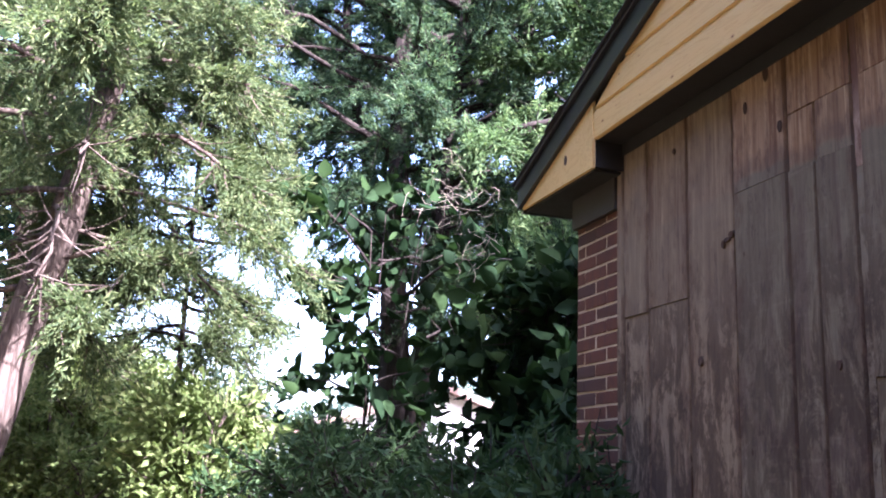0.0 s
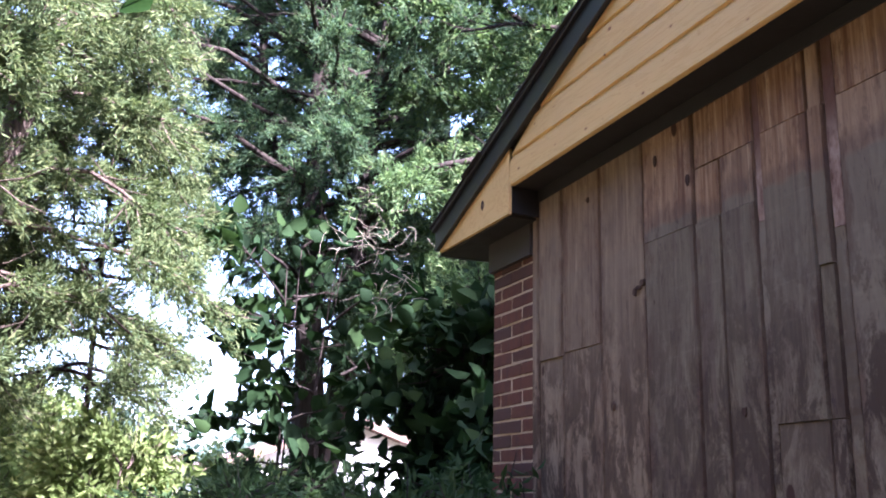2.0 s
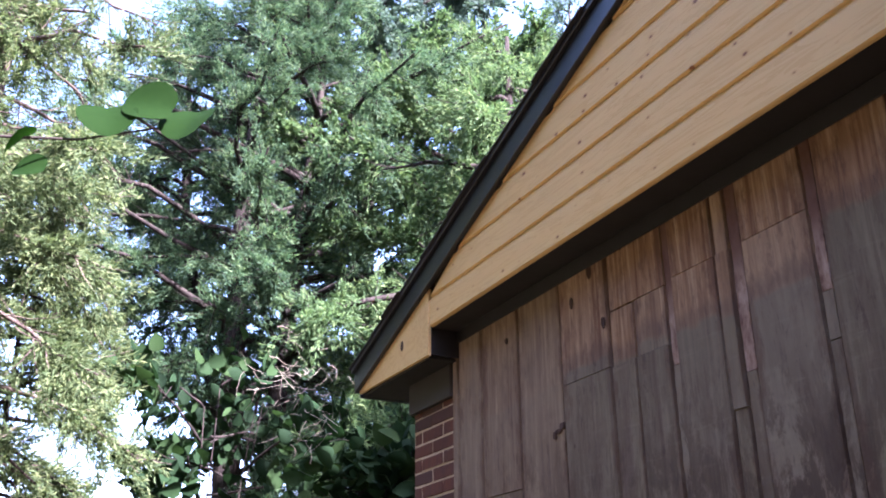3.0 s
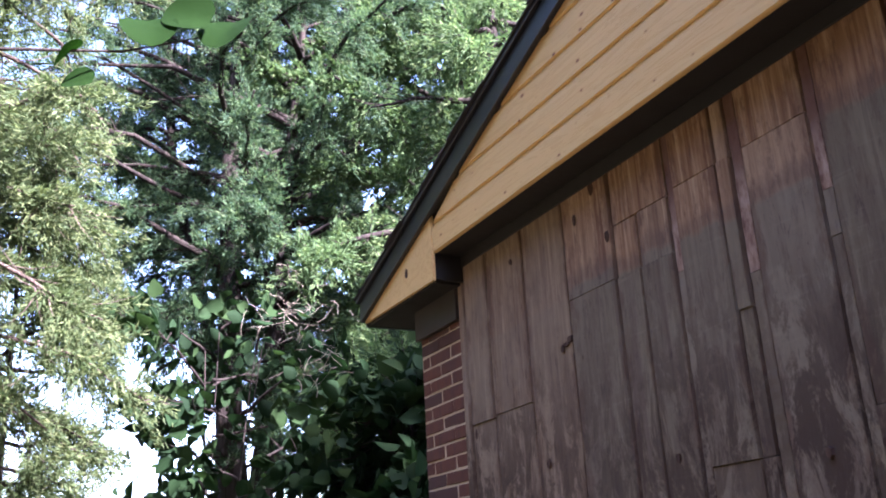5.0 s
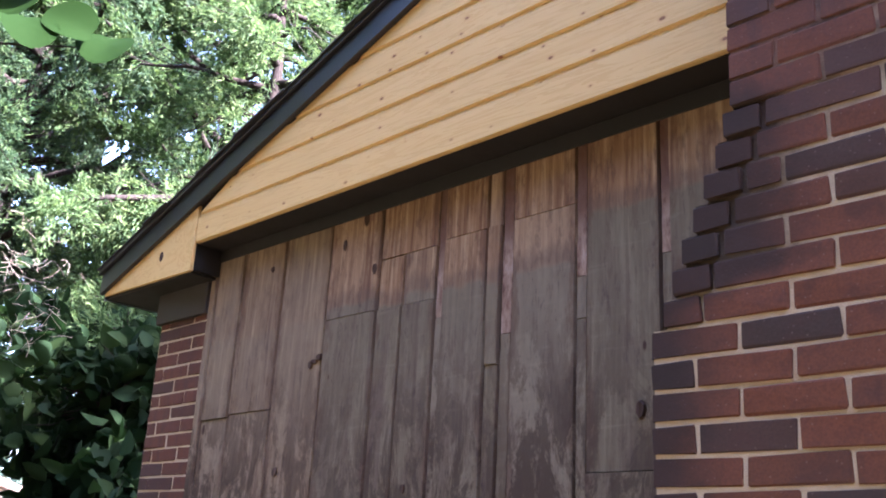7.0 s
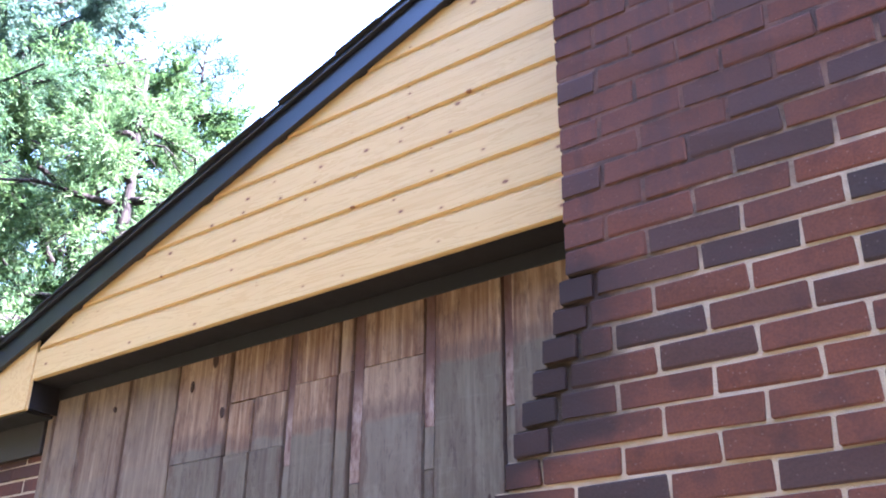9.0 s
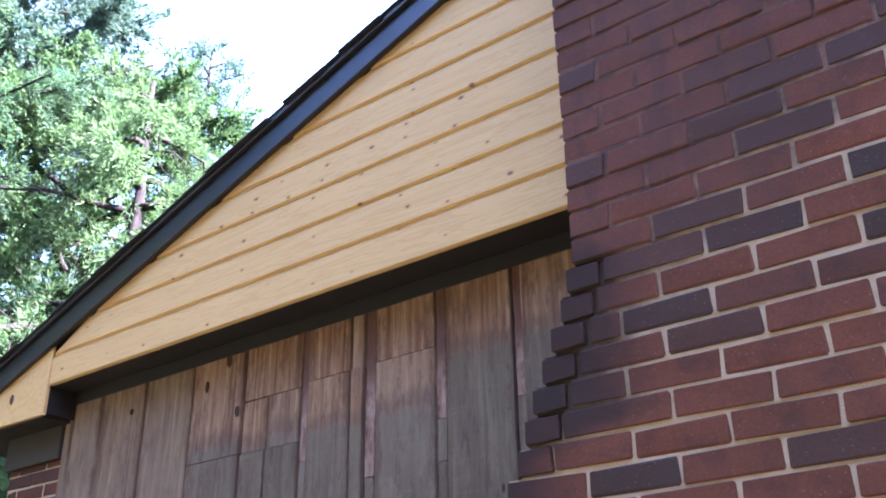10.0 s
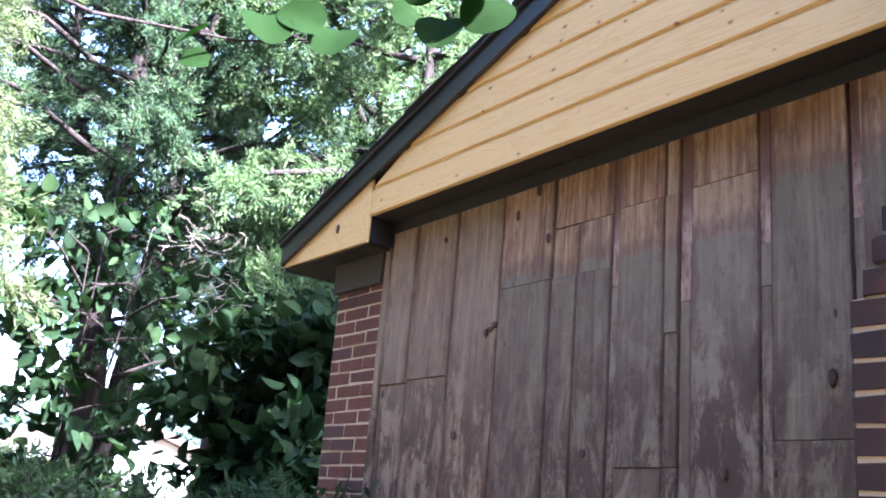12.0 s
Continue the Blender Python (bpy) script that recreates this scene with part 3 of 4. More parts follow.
def make_gable():
    """New pine boards over the gable, and the plywood triangle that closes the eave."""
    g = holder("gable_siding", "new yellow pine lap boards on the gable, knotty and unpainted", "siding", (0.47, SIDE_Y, 2.98), kind="structure")
    inv = Matrix.Translation((-0.47, -SIDE_Y, -2.98))
    z1 = 3.000
    for k in range(12):
        pitch = (0.137, 0.134, 0.134)[min(k, 2)]
        z0, z1 = z1, z1 + pitch
        xl0 = max(0.466, RAKE_X + (z0 - RAKE_Z) / SLOPE - 0.02)
        xl1 = max(0.466, RAKE_X + (z1 - RAKE_Z) / SLOPE - 0.02)
        if xl0 > 3.8:
            break
        xr = 3.165 if z0 < 4.5 else 3.9
        bm = bmesh.new()
        y0 = SIDE_Y
        # profile from bottom to top: rounded drip, flat face, cove under the next board
        prof = [(z0 + 0.002, y0 + 0.006), (z0 + 0.006, y0), (z1 - 0.017, y0), (z1 - 0.010, y0 + 0.009), (z1 + 0.003, y0 + 0.010), (z1 + 0.003, y0 + 0.019), (z0 + 0.002, y0 + 0.019)]
        L, R = [], []
        for z, y in prof:
            w = (z - z0) / pitch
            L.append(bm.verts.new((xl0 + (xl1 - xl0) * w, y, z)))
            R.append(bm.verts.new((xr, y, z)))
        m = len(prof)
        for i in range(m):
            j = (i + 1) % m
            bm.faces.new((L[i], R[i], R[j], L[j]))
        bm.faces.new(L)
        bm.faces.new(R[::-1])
        bmesh.ops.recalc_face_normals(bm, faces=bm.faces)
        o = part("board", bm, PINE, g)
        o.data.transform(inv)
    # a dark knot in the plywood
    rim = [(0.186 + 0.016 * math.cos(w), 2.989 + 0.024 * math.sin(w)) for w in [2 * math.pi * k / 12 for k in range(12)]]
    o = part("knot", prism(rim, SIDE_Y - 0.0075, SIDE_Y - 0.004), KNOT, g, "dark oval knot")
    o.data.transform(inv)
    # backing behind the boards
    o = part("sheathing", prism([(0.48, 3.014), (3.16, 3.014), (3.16, rake(3.16) - 0.01), (0.48, rake(0.48) - 0.01)], SIDE_Y + 0.022, SIDE_Y + 0.034), BROWN, g)
    o.data.transform(inv)
    t = prism([(-0.335, 2.884), (0.462, 2.874), (0.462, rake(0.462) + 0.01), (-0.335, rake(-0.335) + 0.006)], SIDE_Y - 0.006, SIDE_Y + 0.010, 0.0015)
    p = part("plywood_return", t, PLY, g, "plywood triangle closing the eave")
    p.data.transform(inv)


def make_planks():
    w = holder("plank_wall", "weathered wide wooden boards, brown above and stained grey below", "wall", (0.433, 0, 0), kind="structure")
    inv = Matrix.Translation((-0.433, 0, 0))
    # left, right, and the heights of the saw cuts from the foot up
    rows = [(0.405, 0.450, (0.05, 2.996)), (0.454, 0.655, (0.05, 2.239, 2.996)), (0.659, 0.954, (0.05, 2.250, 2.996)), (0.958, 1.259, (0.05, 2.996)),
            (1.263, 1.554, (0.05, 2.563, 2.996)), (1.558, 1.690, (0.05, 2.560, 2.750)), (1.692, 1.858, (0.05, 2.560, 2.752)), (1.558, 1.858, (2.753, 2.996)),
            (1.890, 2.092, (0.05, 1.885, 2.762, 2.996)), (2.094, 2.154, (0.05, 1.885, 2.301, 2.764, 2.996)), (2.199, 2.453, (0.05, 2.766, 2.996)),
            (2.490, 2.746, (0.05, 1.958, 2.996)), (2.779, 3.110, (0.05, 2.996))]
    for i, (a, b, zs) in enumerate(rows):
        a, b = a + 0.0022, b - 0.0022
        for z0, z1 in zip(zs, zs[1:]):
            dy = rs.uniform(-0.004, 0.004) - (0.012 if i == 0 else 0)
            n = max(2, int((z1 - z0) / 0.09))
            bm = bmesh.new()
            ring = []
            for k in range(n + 1):
                z = z0 + 0.0015 + (z1 - z0 - 0.003) * k / n
                l = a + 0.003 * noise.noise((a * 9, z * 5, 1)) + 0.0015 * noise.noise((a * 9, z * 23, 7))
                r = b + 0.003 * noise.noise((b * 9, z * 5, 2)) + 0.0015 * noise.noise((b * 9, z * 23, 5))
                f = dy + 0.002 * noise.noise((a, z * 3, 4))
                ring.append([bm.verts.new(c) for c in ((l, f + 0.010, z), (l + 0.0035, f, z), (r - 0.0035, f, z), (r, f + 0.010, z), (r, f + 0.03, z), (l, f + 0.03, z))])
            for p, q in zip(ring, ring[1:]):
                for k in range(6):
                    j = (k + 1) % 6
                    bm.faces.new((p[k], p[j], q[j], q[k]))
            bm.faces.new(ring[0][::-1])
            bm.faces.new(ring[-1])
            o = part("plank", bm, PLANK, w)
            o.data.transform(inv)
    # torn pale slivers of wood in the wider joints
    for x0, x1, z0, z1 in ((1.864, 1.894, 2.49, 2.993), (1.864, 1.894, 0.1, 2.487), (2.163, 2.203, 2.395, 2.993), (2.163, 2.203, 0.1, 2.392), (2.460, 2.494, 2.530, 2.993),
                           (2.460, 2.494, 2.402, 2.528), (2.460, 2.494, 0.1, 2.399), (2.754, 2.783, 2.548, 2.993), (2.754, 2.783, 0.1, 2.545)):
        bm = bmesh.new()
        n = int((z1 - z0) / 0.02)
        ring = []
        for k in range(n + 1):
            z = z0 + (z1 - z0) * k / n
            l, r, f = x0 + rs.uniform(-0.001, 0.002), x1 - rs.uniform(-0.001, 0.001), 0.001 + rs.uniform(0, 0.003)
            ring.append([bm.verts.new(c) for c in ((l, f, z), (r, f, z), (r, f + 0.02, z), (l, f + 0.02, z))])
        for p, q in zip(ring, ring[1:]):
            for k in range(4):
                j = (k + 1) % 4
                bm.faces.new((p[k], p[j], q[j], q[k]))
        bm.faces.new(ring[0][::-1])
        bm.faces.new(ring[-1])
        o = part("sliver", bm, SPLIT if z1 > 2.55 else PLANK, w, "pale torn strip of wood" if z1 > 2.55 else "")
        o.data.transform(inv)
    # knots that stand out on the boards
    for x, z, a, b in ((1.534, 2.722, 0.011, 0.021), (2.679, 2.118, 0.013, 0.021), (1.246, 2.426, 0.014, 0.012), (1.222, 2.412, 0.018, 0.008), (1.196, 2.400, 0.010, 0.014), (1.348, 2.85, 0.008, 0.020), (0.874, 2.841, 0.009, 0.011),
                       (1.035, 2.005, 0.013, 0.016), (2.333, 1.868, 0.010, 0.015), (2.505, 1.87, 0.006, 0.010), (1.76, 1.93, 0.010, 0.014)):
        bm = bmesh.new()
        rim = [bm.verts.new((x + a * math.cos(w) * rs.uniform(0.8, 1.1), -0.0075, z + b * math.sin(w) * rs.uniform(0.85, 1.1))) for w in [2 * math.pi * k / 14 for k in range(14)]]
        back = [bm.verts.new((x + (v.co.x - x) * 1.25, 0.004, z + (v.co.z - z) * 1.25)) for v in rim]
        bm.faces.new(rim)
        for k in range(14):
            bm.faces.new((rim[k - 1], rim[k], back[k], back[k - 1]))
        bmesh.ops.recalc_face_normals(bm, faces=bm.faces)
        part("knot", bm, KNOT, w, "dark round knot").data.transform(inv)
    tagged(part("frieze_panel", prism([(-0.03, 2.722), (0.402, 2.722), (0.402, 2.866), (-0.03, 2.866)], -0.022, 0.056, 0.002), BROWN, None, "dark brown painted panel above the brick corner"), category="panel", kind="structure")


_brick_meshes = {}


def brick_mesh(l, d, high=0.0585):
    """A brick of length l and depth d, its front at y = 0, middle of the face at the origin; a few worn versions of each."""
    key = (round(l, 3), round(d, 3), high, rs.randrange(3))
    if key not in _brick_meshes:
        bm = box(-l / 2, l / 2, 0, d, -high / 2, high / 2, 0.0024)
        for v in bm.verts:
            v.co += Vector((rs.uniform(-1, 1), rs.uniform(-0.6, 0.6), rs.uniform(-1, 1))) * 0.0027
        me = mesh_of("brick", bm)
        me.materials.append(BRICK)
        _brick_meshes[key] = me
    return _brick_meshes[key]


def lay(parent, x0, x1, y, z, depth=0.09, tilt=0.0, high=0.0585):
    l = round((x1 - x0 - 0.0105) / 0.004) * 0.004
    o = new("brick", brick_mesh(l, depth, high))
    o.parent = parent
    o.location = Vector(((x0 + x1) / 2 + rs.uniform(-0.001, 0.001), y + rs.uniform(-0.002, 0.002), z + rs.uniform(-0.001, 0.001))) - parent.location
    o.rotation_euler = (rs.uniform(-0.008, 0.008), rs.uniform(-0.006, 0.006) + tilt, rs.uniform(-0.008, 0.008))


def make_corner():
    """The strip of brickwork at the corner of the house."""
    c = holder("brick_corner", "red brick corner of the house with pale mortar joints", "brick wall", (0, 0, 0), kind="structure")
    part("mortar", box(-0.012, 0.400, 0.0035, 0.058, 0, 2.720), MORTAR, c)
    course = 0.0618
    for k in range(43):
        z = 2.694 - (k + 0.5) * course
        ends = (-0.015, 0.069, 0.284, 0.402) if k % 2 else (-0.015, 0.178, 0.402)
        for a, b in zip(ends, ends[1:]):
            lay(c, a, b, 0.0, z, 0.055, high=0.052)
    for a, b in ((-0.015, 0.069), (0.069, 0.284), (0.284, 0.402)):
        lay(c, a, b, 0.0, 2.708, 0.055, high=0.022)
    return c


def make_chimney():
    c = holder("chimney", "red brick chimney, stepped shoulder, sooty above, pale joints below", "chimney", (2.953, STACK_Y, 0))
    ref = 2.252                 # middle of course 0
    left = {0: 2.984, 1: 3.011, 2: 3.038, 3: 3.066, 4: 3.099, 5: 3.127, 6: 3.150, -1: 2.953}
    right = 7.8 - 2.95
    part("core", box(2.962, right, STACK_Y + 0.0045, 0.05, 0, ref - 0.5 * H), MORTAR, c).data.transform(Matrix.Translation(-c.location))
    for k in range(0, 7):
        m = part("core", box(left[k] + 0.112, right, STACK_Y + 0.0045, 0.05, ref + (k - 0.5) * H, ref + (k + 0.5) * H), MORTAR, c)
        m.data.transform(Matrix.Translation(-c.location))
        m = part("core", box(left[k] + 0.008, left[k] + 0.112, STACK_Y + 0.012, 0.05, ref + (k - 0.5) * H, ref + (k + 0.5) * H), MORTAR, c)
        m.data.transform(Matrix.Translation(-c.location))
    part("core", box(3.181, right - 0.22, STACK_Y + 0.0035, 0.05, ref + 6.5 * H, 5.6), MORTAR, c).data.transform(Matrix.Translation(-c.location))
    for k in range(-32, 51):
        z = ref + k * H
        l = left.get(k, 2.953 if k < 0 else 3.171)
        r = right if k < 7 else right - 0.22
        first = 3.291 if k % 2 == 0 else 3.394
        xs = [first + 0.2225 * i for i in range(-3, 9)]
        xs = [l] + [x for x in xs if l + 0.055 < x < r - 0.05] + [r]
        if 0 <= k < 7:
            # shoulder: a header at the end of each course
            xs = [l, l + 0.104] + [x for x in xs if x > l + 0.19]
        for a, b in zip(xs, xs[1:]):
            end = 0 <= k < 7 and a == l
            if end and k > 1:
                b -= 0.006      # the mortar has gone beside the end headers
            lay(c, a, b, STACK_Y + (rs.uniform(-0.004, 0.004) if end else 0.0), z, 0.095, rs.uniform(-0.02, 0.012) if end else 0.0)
        # returns along the left flank
        y = STACK_Y + 0.10 + (0.11 if k % 2 else 0.0)
        if k > -6:
            while y < -0.02:
                y2 = min(y + 0.205, -0.005)
                o = new("brick", brick_mesh(round((y2 - y - 0.01) / 0.004) * 0.004, 0.09))
                o.parent = c
                o.location = Vector((l, (y + y2) / 2, z)) - c.location
                o.rotation_euler = (0, 0, -math.pi / 2)
                y = y2
    return c


make_walls()
make_roof()
make_gable()
make_planks()


# ---- trees ----
def P(*rows):
    return [((x, y, z), r) for x, y, z, r in rows]


def airy(x, y, z, size=1.2, cut=-0.24, seed=0.0):
    """Uneven gaps between the sprays of a crown."""
    return noise.noise((x * size + seed, y * size, z * size * 1.3)) > cut


tree("cedar_tree", "tall red cedar with leaning shaggy trunk and feathery yellow-green sprays",
     [P((-3.83, -3.36, -0.05, 0.22), (-3.83, -3.03, 1.4, 0.165), (-3.83, -2.79, 2.5, 0.145), (-3.84, -2.59, 3.5, 0.13), (-3.9, -2.25, 5.2, 0.10), (-4.0, -2.0, 7.4, 0.06), (-4.0, -1.9, 9.4, 0.02))],
     2.75, 2.7, 9.2, 78, 78, 76, 0.066, 0.014, CEDAR, BARK_CEDAR, 11, rise=0.1, droop=0.8, twig=0.40, shape=0.72, spread=0.55, jitter=0.024, limb_r=0.026, bare=0.0,
     keep=lambda x, y, z: not (z < 3.7 and x > -3.95 and abs(y + 3.34 - 0.215 * z) < 0.34) and y < -1.0 + 0.35 * math.sin(5 * z + 2 * x)
     and (airy(x, y, z, 1.3, -0.16 if z < 5.0 else 0.02) or (z < 5.0 and abs(y + 2.5) < 0.4)))
tree("cedar_tree", "tall cedar with two dark trunks and open crown",
     [P((-7.4, 1.15, -0.05, 0.26), (-7.4, 1.05, 2.2, 0.19), (-7.4, 0.95, 3.6, 0.165), (-7.4, 0.90, 7.0, 0.11), (-7.4, 1.0, 9.5, 0.06), (-7.4, 1.1, 11.4, 0.02)),
      P((-7.34, 1.18, 1.7, 0.17), (-7.30, 1.29, 2.6, 0.155), (-7.28, 1.38, 3.5, 0.145), (-7.2, 1.56, 6.0, 0.10), (-7.1, 1.8, 9.0, 0.05), (-7.1, 1.8, 10.4, 0.02))],
     3.5, 3.0, 11.0, 118, 54, 72, 0.072, 0.017, CEDAR_DARK, BARK_DARK, 12, rise=0.2, droop=0.6, twig=0.46, shape=0.55, spread=0.55, jitter=0.028, bare=0.04,
     keep=lambda x, y, z: not (z < 3.3 and y < 0.75) and not (z < 4.6 and y < 0.75 and not airy(x, y, z, 2.2, 0.08)) and not (1.9 < y < 3.0 and 7.0 < z < 8.2) and airy(x, y, z, 1.0, -0.18, 5.0))
tree("cedar_tree", "dark blue-green cedar standing behind the twin trunks",
     [P((-9.6, 1.55, -0.05, 0.2), (-9.6, 1.45, 4.2, 0.13), (-9.6, 0.6, 7.5, 0.08), (-9.6, 0.3, 11.6, 0.02))],
     2.4, 4.8, 11.4, 54, 62, 56, 0.085, 0.026, CEDAR_DARK, BARK_DARK, 17, rise=0.1, droop=0.6, twig=0.5, shape=0.6, spread=0.55,
     keep=lambda x, y, z: z > 4.7 and airy(x, y, z, 0.9, -0.28, 9.0))
tree("cedar_tree", "young cedar with dense drooping green sprays",
     [P((-5.3, -1.55, -0.05, 0.03), (-5.3, -1.6, 2.5, 0.026), (-5.3, -1.6, 5.6, 0.015))],
     1.45, 2.5, 5.8, 42, 46, 64, 0.066, 0.014, CEDAR, BARK_DARK, 16, rise=0.05, droop=0.8, twig=0.36, shape=0.65, limb_r=0.02, spread=0.55, jitter=0.024,
     keep=lambda x, y, z: not (y > -0.75 and z < 4.4) and airy(x, y, z, 1.5, -0.2, 7.0))
JUNIPER = tree("juniper_tree", "juniper with drooping green sprays beside the house",
     [P((-3.3, 2.7, -0.05, 0.16), (-3.3, 2.6, 2.5, 0.12), (-3.2, 2.5, 5.0, 0.08), (-3.2, 2.5, 7.6, 0.02))],
     2.25, 2.4, 7.4, 50, 60, 78, 0.066, 0.015, SPRAY, BARK_DARK, 13, rise=0.12, droop=0.7, twig=0.4, shape=0.62, spread=0.55, jitter=0.024,
     keep=lambda x, y, z: not (0.8 < y < 1.5 and 4.9 < z < 5.6) and airy(x, y, z, 1.4, -0.2, 3.0))
tree("cedar_tree", "tall cedar farther back with pale green sprays",
     [P((-9.6, -3.6, -0.05, 0.22), (-9.6, -3.6, 4, 0.16), (-9.6, -3.5, 11.8, 0.02))],
     2.8, 5.0, 11.6, 34, 46, 34, 0.10, 0.036, CEDAR, BARK_CEDAR, 15, rise=0.1, droop=0.7, twig=0.65, shape=0.65)

# trees behind the house, tops against the sky
tree("locust_tree", "tall leafy tree behind the house, sunlit light green",
     [P((-9.8, 3.7, -0.05, 0.22), (-9.8, 3.6, 5, 0.16), (-9.9, 3.5, 15.8, 0.03))],
     2.7, 4.5, 16.0, 66, 58, 44, 0.10, 0.05, FARLEAF, BARK_DARK, 21, rise=0.45, droop=0.4, twig=0.6, shape=0.5, spread=0.55, jitter=0.035)
tree("locust_tree", "leafy tree behind the house with bright green sprays",
     [P((-5.9, 3.7, -0.05, 0.16), (-5.9, 3.6, 4, 0.12), (-5.9, 3.6, 8.8, 0.02))],
     2.6, 3.0, 9.6, 62, 56, 48, 0.08, 0.034, LIME, BARK_DARK, 22, rise=0.35, droop=0.5, twig=0.45, shape=0.55, spread=0.5, jitter=0.03)
tree("pine_tree", "slim grey-green pine with thin pointed top",
     [P((-10.6, 8.6, -0.05, 0.2), (-10.6, 8.6, 6, 0.14), (-10.5, 8.5, 14.9, 0.02))],
     1.7, 5.0, 14.8, 56, 46, 28, 0.10, 0.035, FARLEAF, BARK_DARK, 23, rise=0.2, droop=0.3, twig=0.5, shape=0.8)
tree("pine_tree", "grey-green pine partly behind the roof",
     [P((-9.2, 10.4, -0.05, 0.2), (-9.2, 10.4, 6, 0.14), (-9.2, 10.3, 13.7, 0.02))],
     2.0, 4.0, 13.0, 50, 46, 28, 0.10, 0.035, FARLEAF, BARK_DARK, 24, rise=0.2, droop=0.3, twig=0.5, shape=0.75)

# an unseen tall tree, added past the house to shade the corner
tree("unseen_shade_tree", "tall broad tree, unseen, added behind the house for shade", [P((9.4, 6.2, -0.05, 0.3), (9.4, 6.2, 7.2, 0.2), (9.4, 6.2, 14.5, 0.03))],
     3.6, 3.5, 14.5, 44, 24, 16, 0.34, 0.24, BROAD, BARK_DARK, 25, rise=0.35, droop=0.4, twig=0.8, shape=0.5, jitter=0.12, broad=True)

# broad-leaved growth and shrubs by the corner
def stems(x, y, spread_, h, n, seed, r=0.02):
    q = random.Random(seed)
    out = []
    for _ in range(n):
        a, b = q.uniform(-1, 1), q.uniform(-1, 1)
        hh = h * q.uniform(0.75, 1.0)
        out.append(P((x + a * 0.1, y + b * 0.1, -0.05, r), (x + a * spread_ * 0.4, y + b * spread_ * 0.4, hh * 0.45, r * 0.8), (x + a * spread_, y + b * spread_, hh, r * 0.3)))
    return out


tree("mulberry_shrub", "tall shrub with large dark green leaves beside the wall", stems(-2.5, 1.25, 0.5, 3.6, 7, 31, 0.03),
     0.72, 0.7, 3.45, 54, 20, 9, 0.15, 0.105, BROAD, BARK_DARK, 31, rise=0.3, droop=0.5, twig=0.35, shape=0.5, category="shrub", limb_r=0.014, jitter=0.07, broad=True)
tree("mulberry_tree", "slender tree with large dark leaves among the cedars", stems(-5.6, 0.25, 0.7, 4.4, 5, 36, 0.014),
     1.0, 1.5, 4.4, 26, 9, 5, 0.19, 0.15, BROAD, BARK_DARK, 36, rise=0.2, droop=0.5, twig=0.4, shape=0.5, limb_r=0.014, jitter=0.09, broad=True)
for x, y, h, sp, sd in ((-1.25, -0.15, 1.75, 0.7, 32), (-2.6, -0.35, 1.62, 0.7, 33), (0.38, -0.26, 1.74, 0.22, 34), (-0.5, -0.35, 1.62, 0.4, 35), (-3.9, -0.5, 1.6, 0.8, 38)):
    tree("elder_shrub", "dark green shrub with narrow pointed leaflets near the corner", stems(x, y, sp, h, 7, sd, 0.012),
         sp * 0.75, 0.35, h, int(22 + sp * 18), 16, 15, 0.08, 0.026, BUSH, BARK_DARK, sd, rise=0.45, droop=0.5, twig=0.26, shape=0.45, category="shrub", group="shrubs by the corner", limb_r=0.008, jitter=0.025, spread=0.8)
for x, y, h, sp, sd in ((-4.6, -1.42, 2.1, 0.55, 49), (-7.7, -3.3, 2.5, 0.8, 48), (-8.6, -3.0, 2.8, 0.9, 41), (-9.3, -2.1, 2.75, 0.9, 42), (-10.2, -1.0, 2.5, 0.8, 43), (-11.2, -3.0, 3.2, 1.2, 44), (-8.0, -2.0, 1.7, 0.7, 45), (-13.0, 1.6, 2.1, 0.9, 46), (-9.8, -4.4, 3.0, 1.1, 47)):
    tree("sapling_thicket", "sunlit yellow-green saplings at the edge of the yard", stems(x, y, sp, h, 8, sd, 0.02),
         sp * 0.9, 0.4, h, 40, 26, 22, 0.085, 0.042, YOUNG, BARK_CEDAR, sd, rise=0.45, droop=0.4, twig=0.4, shape=0.45, category="shrub", group="sunlit thicket", limb_r=0.012)


# ---- distance ----
def far_woods():
    rng = np.random.default_rng(77)
    sides = {True: ([], [], []), False: ([], [], [])}
    for i in range(120):
        a = radians(112 + i * 3.0 + rng.uniform(-1, 1))
        r, h = rng.uniform(44, 62), rng.uniform(4.5, 7.5)
        near = 80 < i * 3.0 < 252        # near side, at the camera's back: unseen woods added to block low sky
        if near:
            r, h = rng.uniform(12, 19), rng.uniform(12, 16)
        pos, ax, big = sides[near]
        c = np.array([4 + math.cos(a) * r, -2 + math.sin(a) * r, h * 0.5])
        n = 1500 if i * 3.0 < 140 else 1700 if near else 520
        u = unit(rng.normal(size=(n, 3))) * rng.uniform(0.5, 1.0, (n, 1))
        pos.append(c + u * np.array([3.2, 3.2, h * 0.5]) * (1 + 0.22 * rng.normal(size=(n, 1))))
        ax.append(unit(rng.normal(size=(n, 3))))
        big.append(np.full(n, 0.42 if n > 600 else 0.8))
    for near, (pos, ax, big) in sides.items():
        big = np.concatenate(big)
        me = leaf_mesh("far_woods", np.concatenate(pos), np.concatenate(ax), big, big * 0.7, rng)
        tagged(part("far_woods", me, BROAD if near else FARLEAF, None, "unseen dark trees added round the yard to block low sky" if near else "distant green tree line behind the houses"), category="woods", kind="stuff")


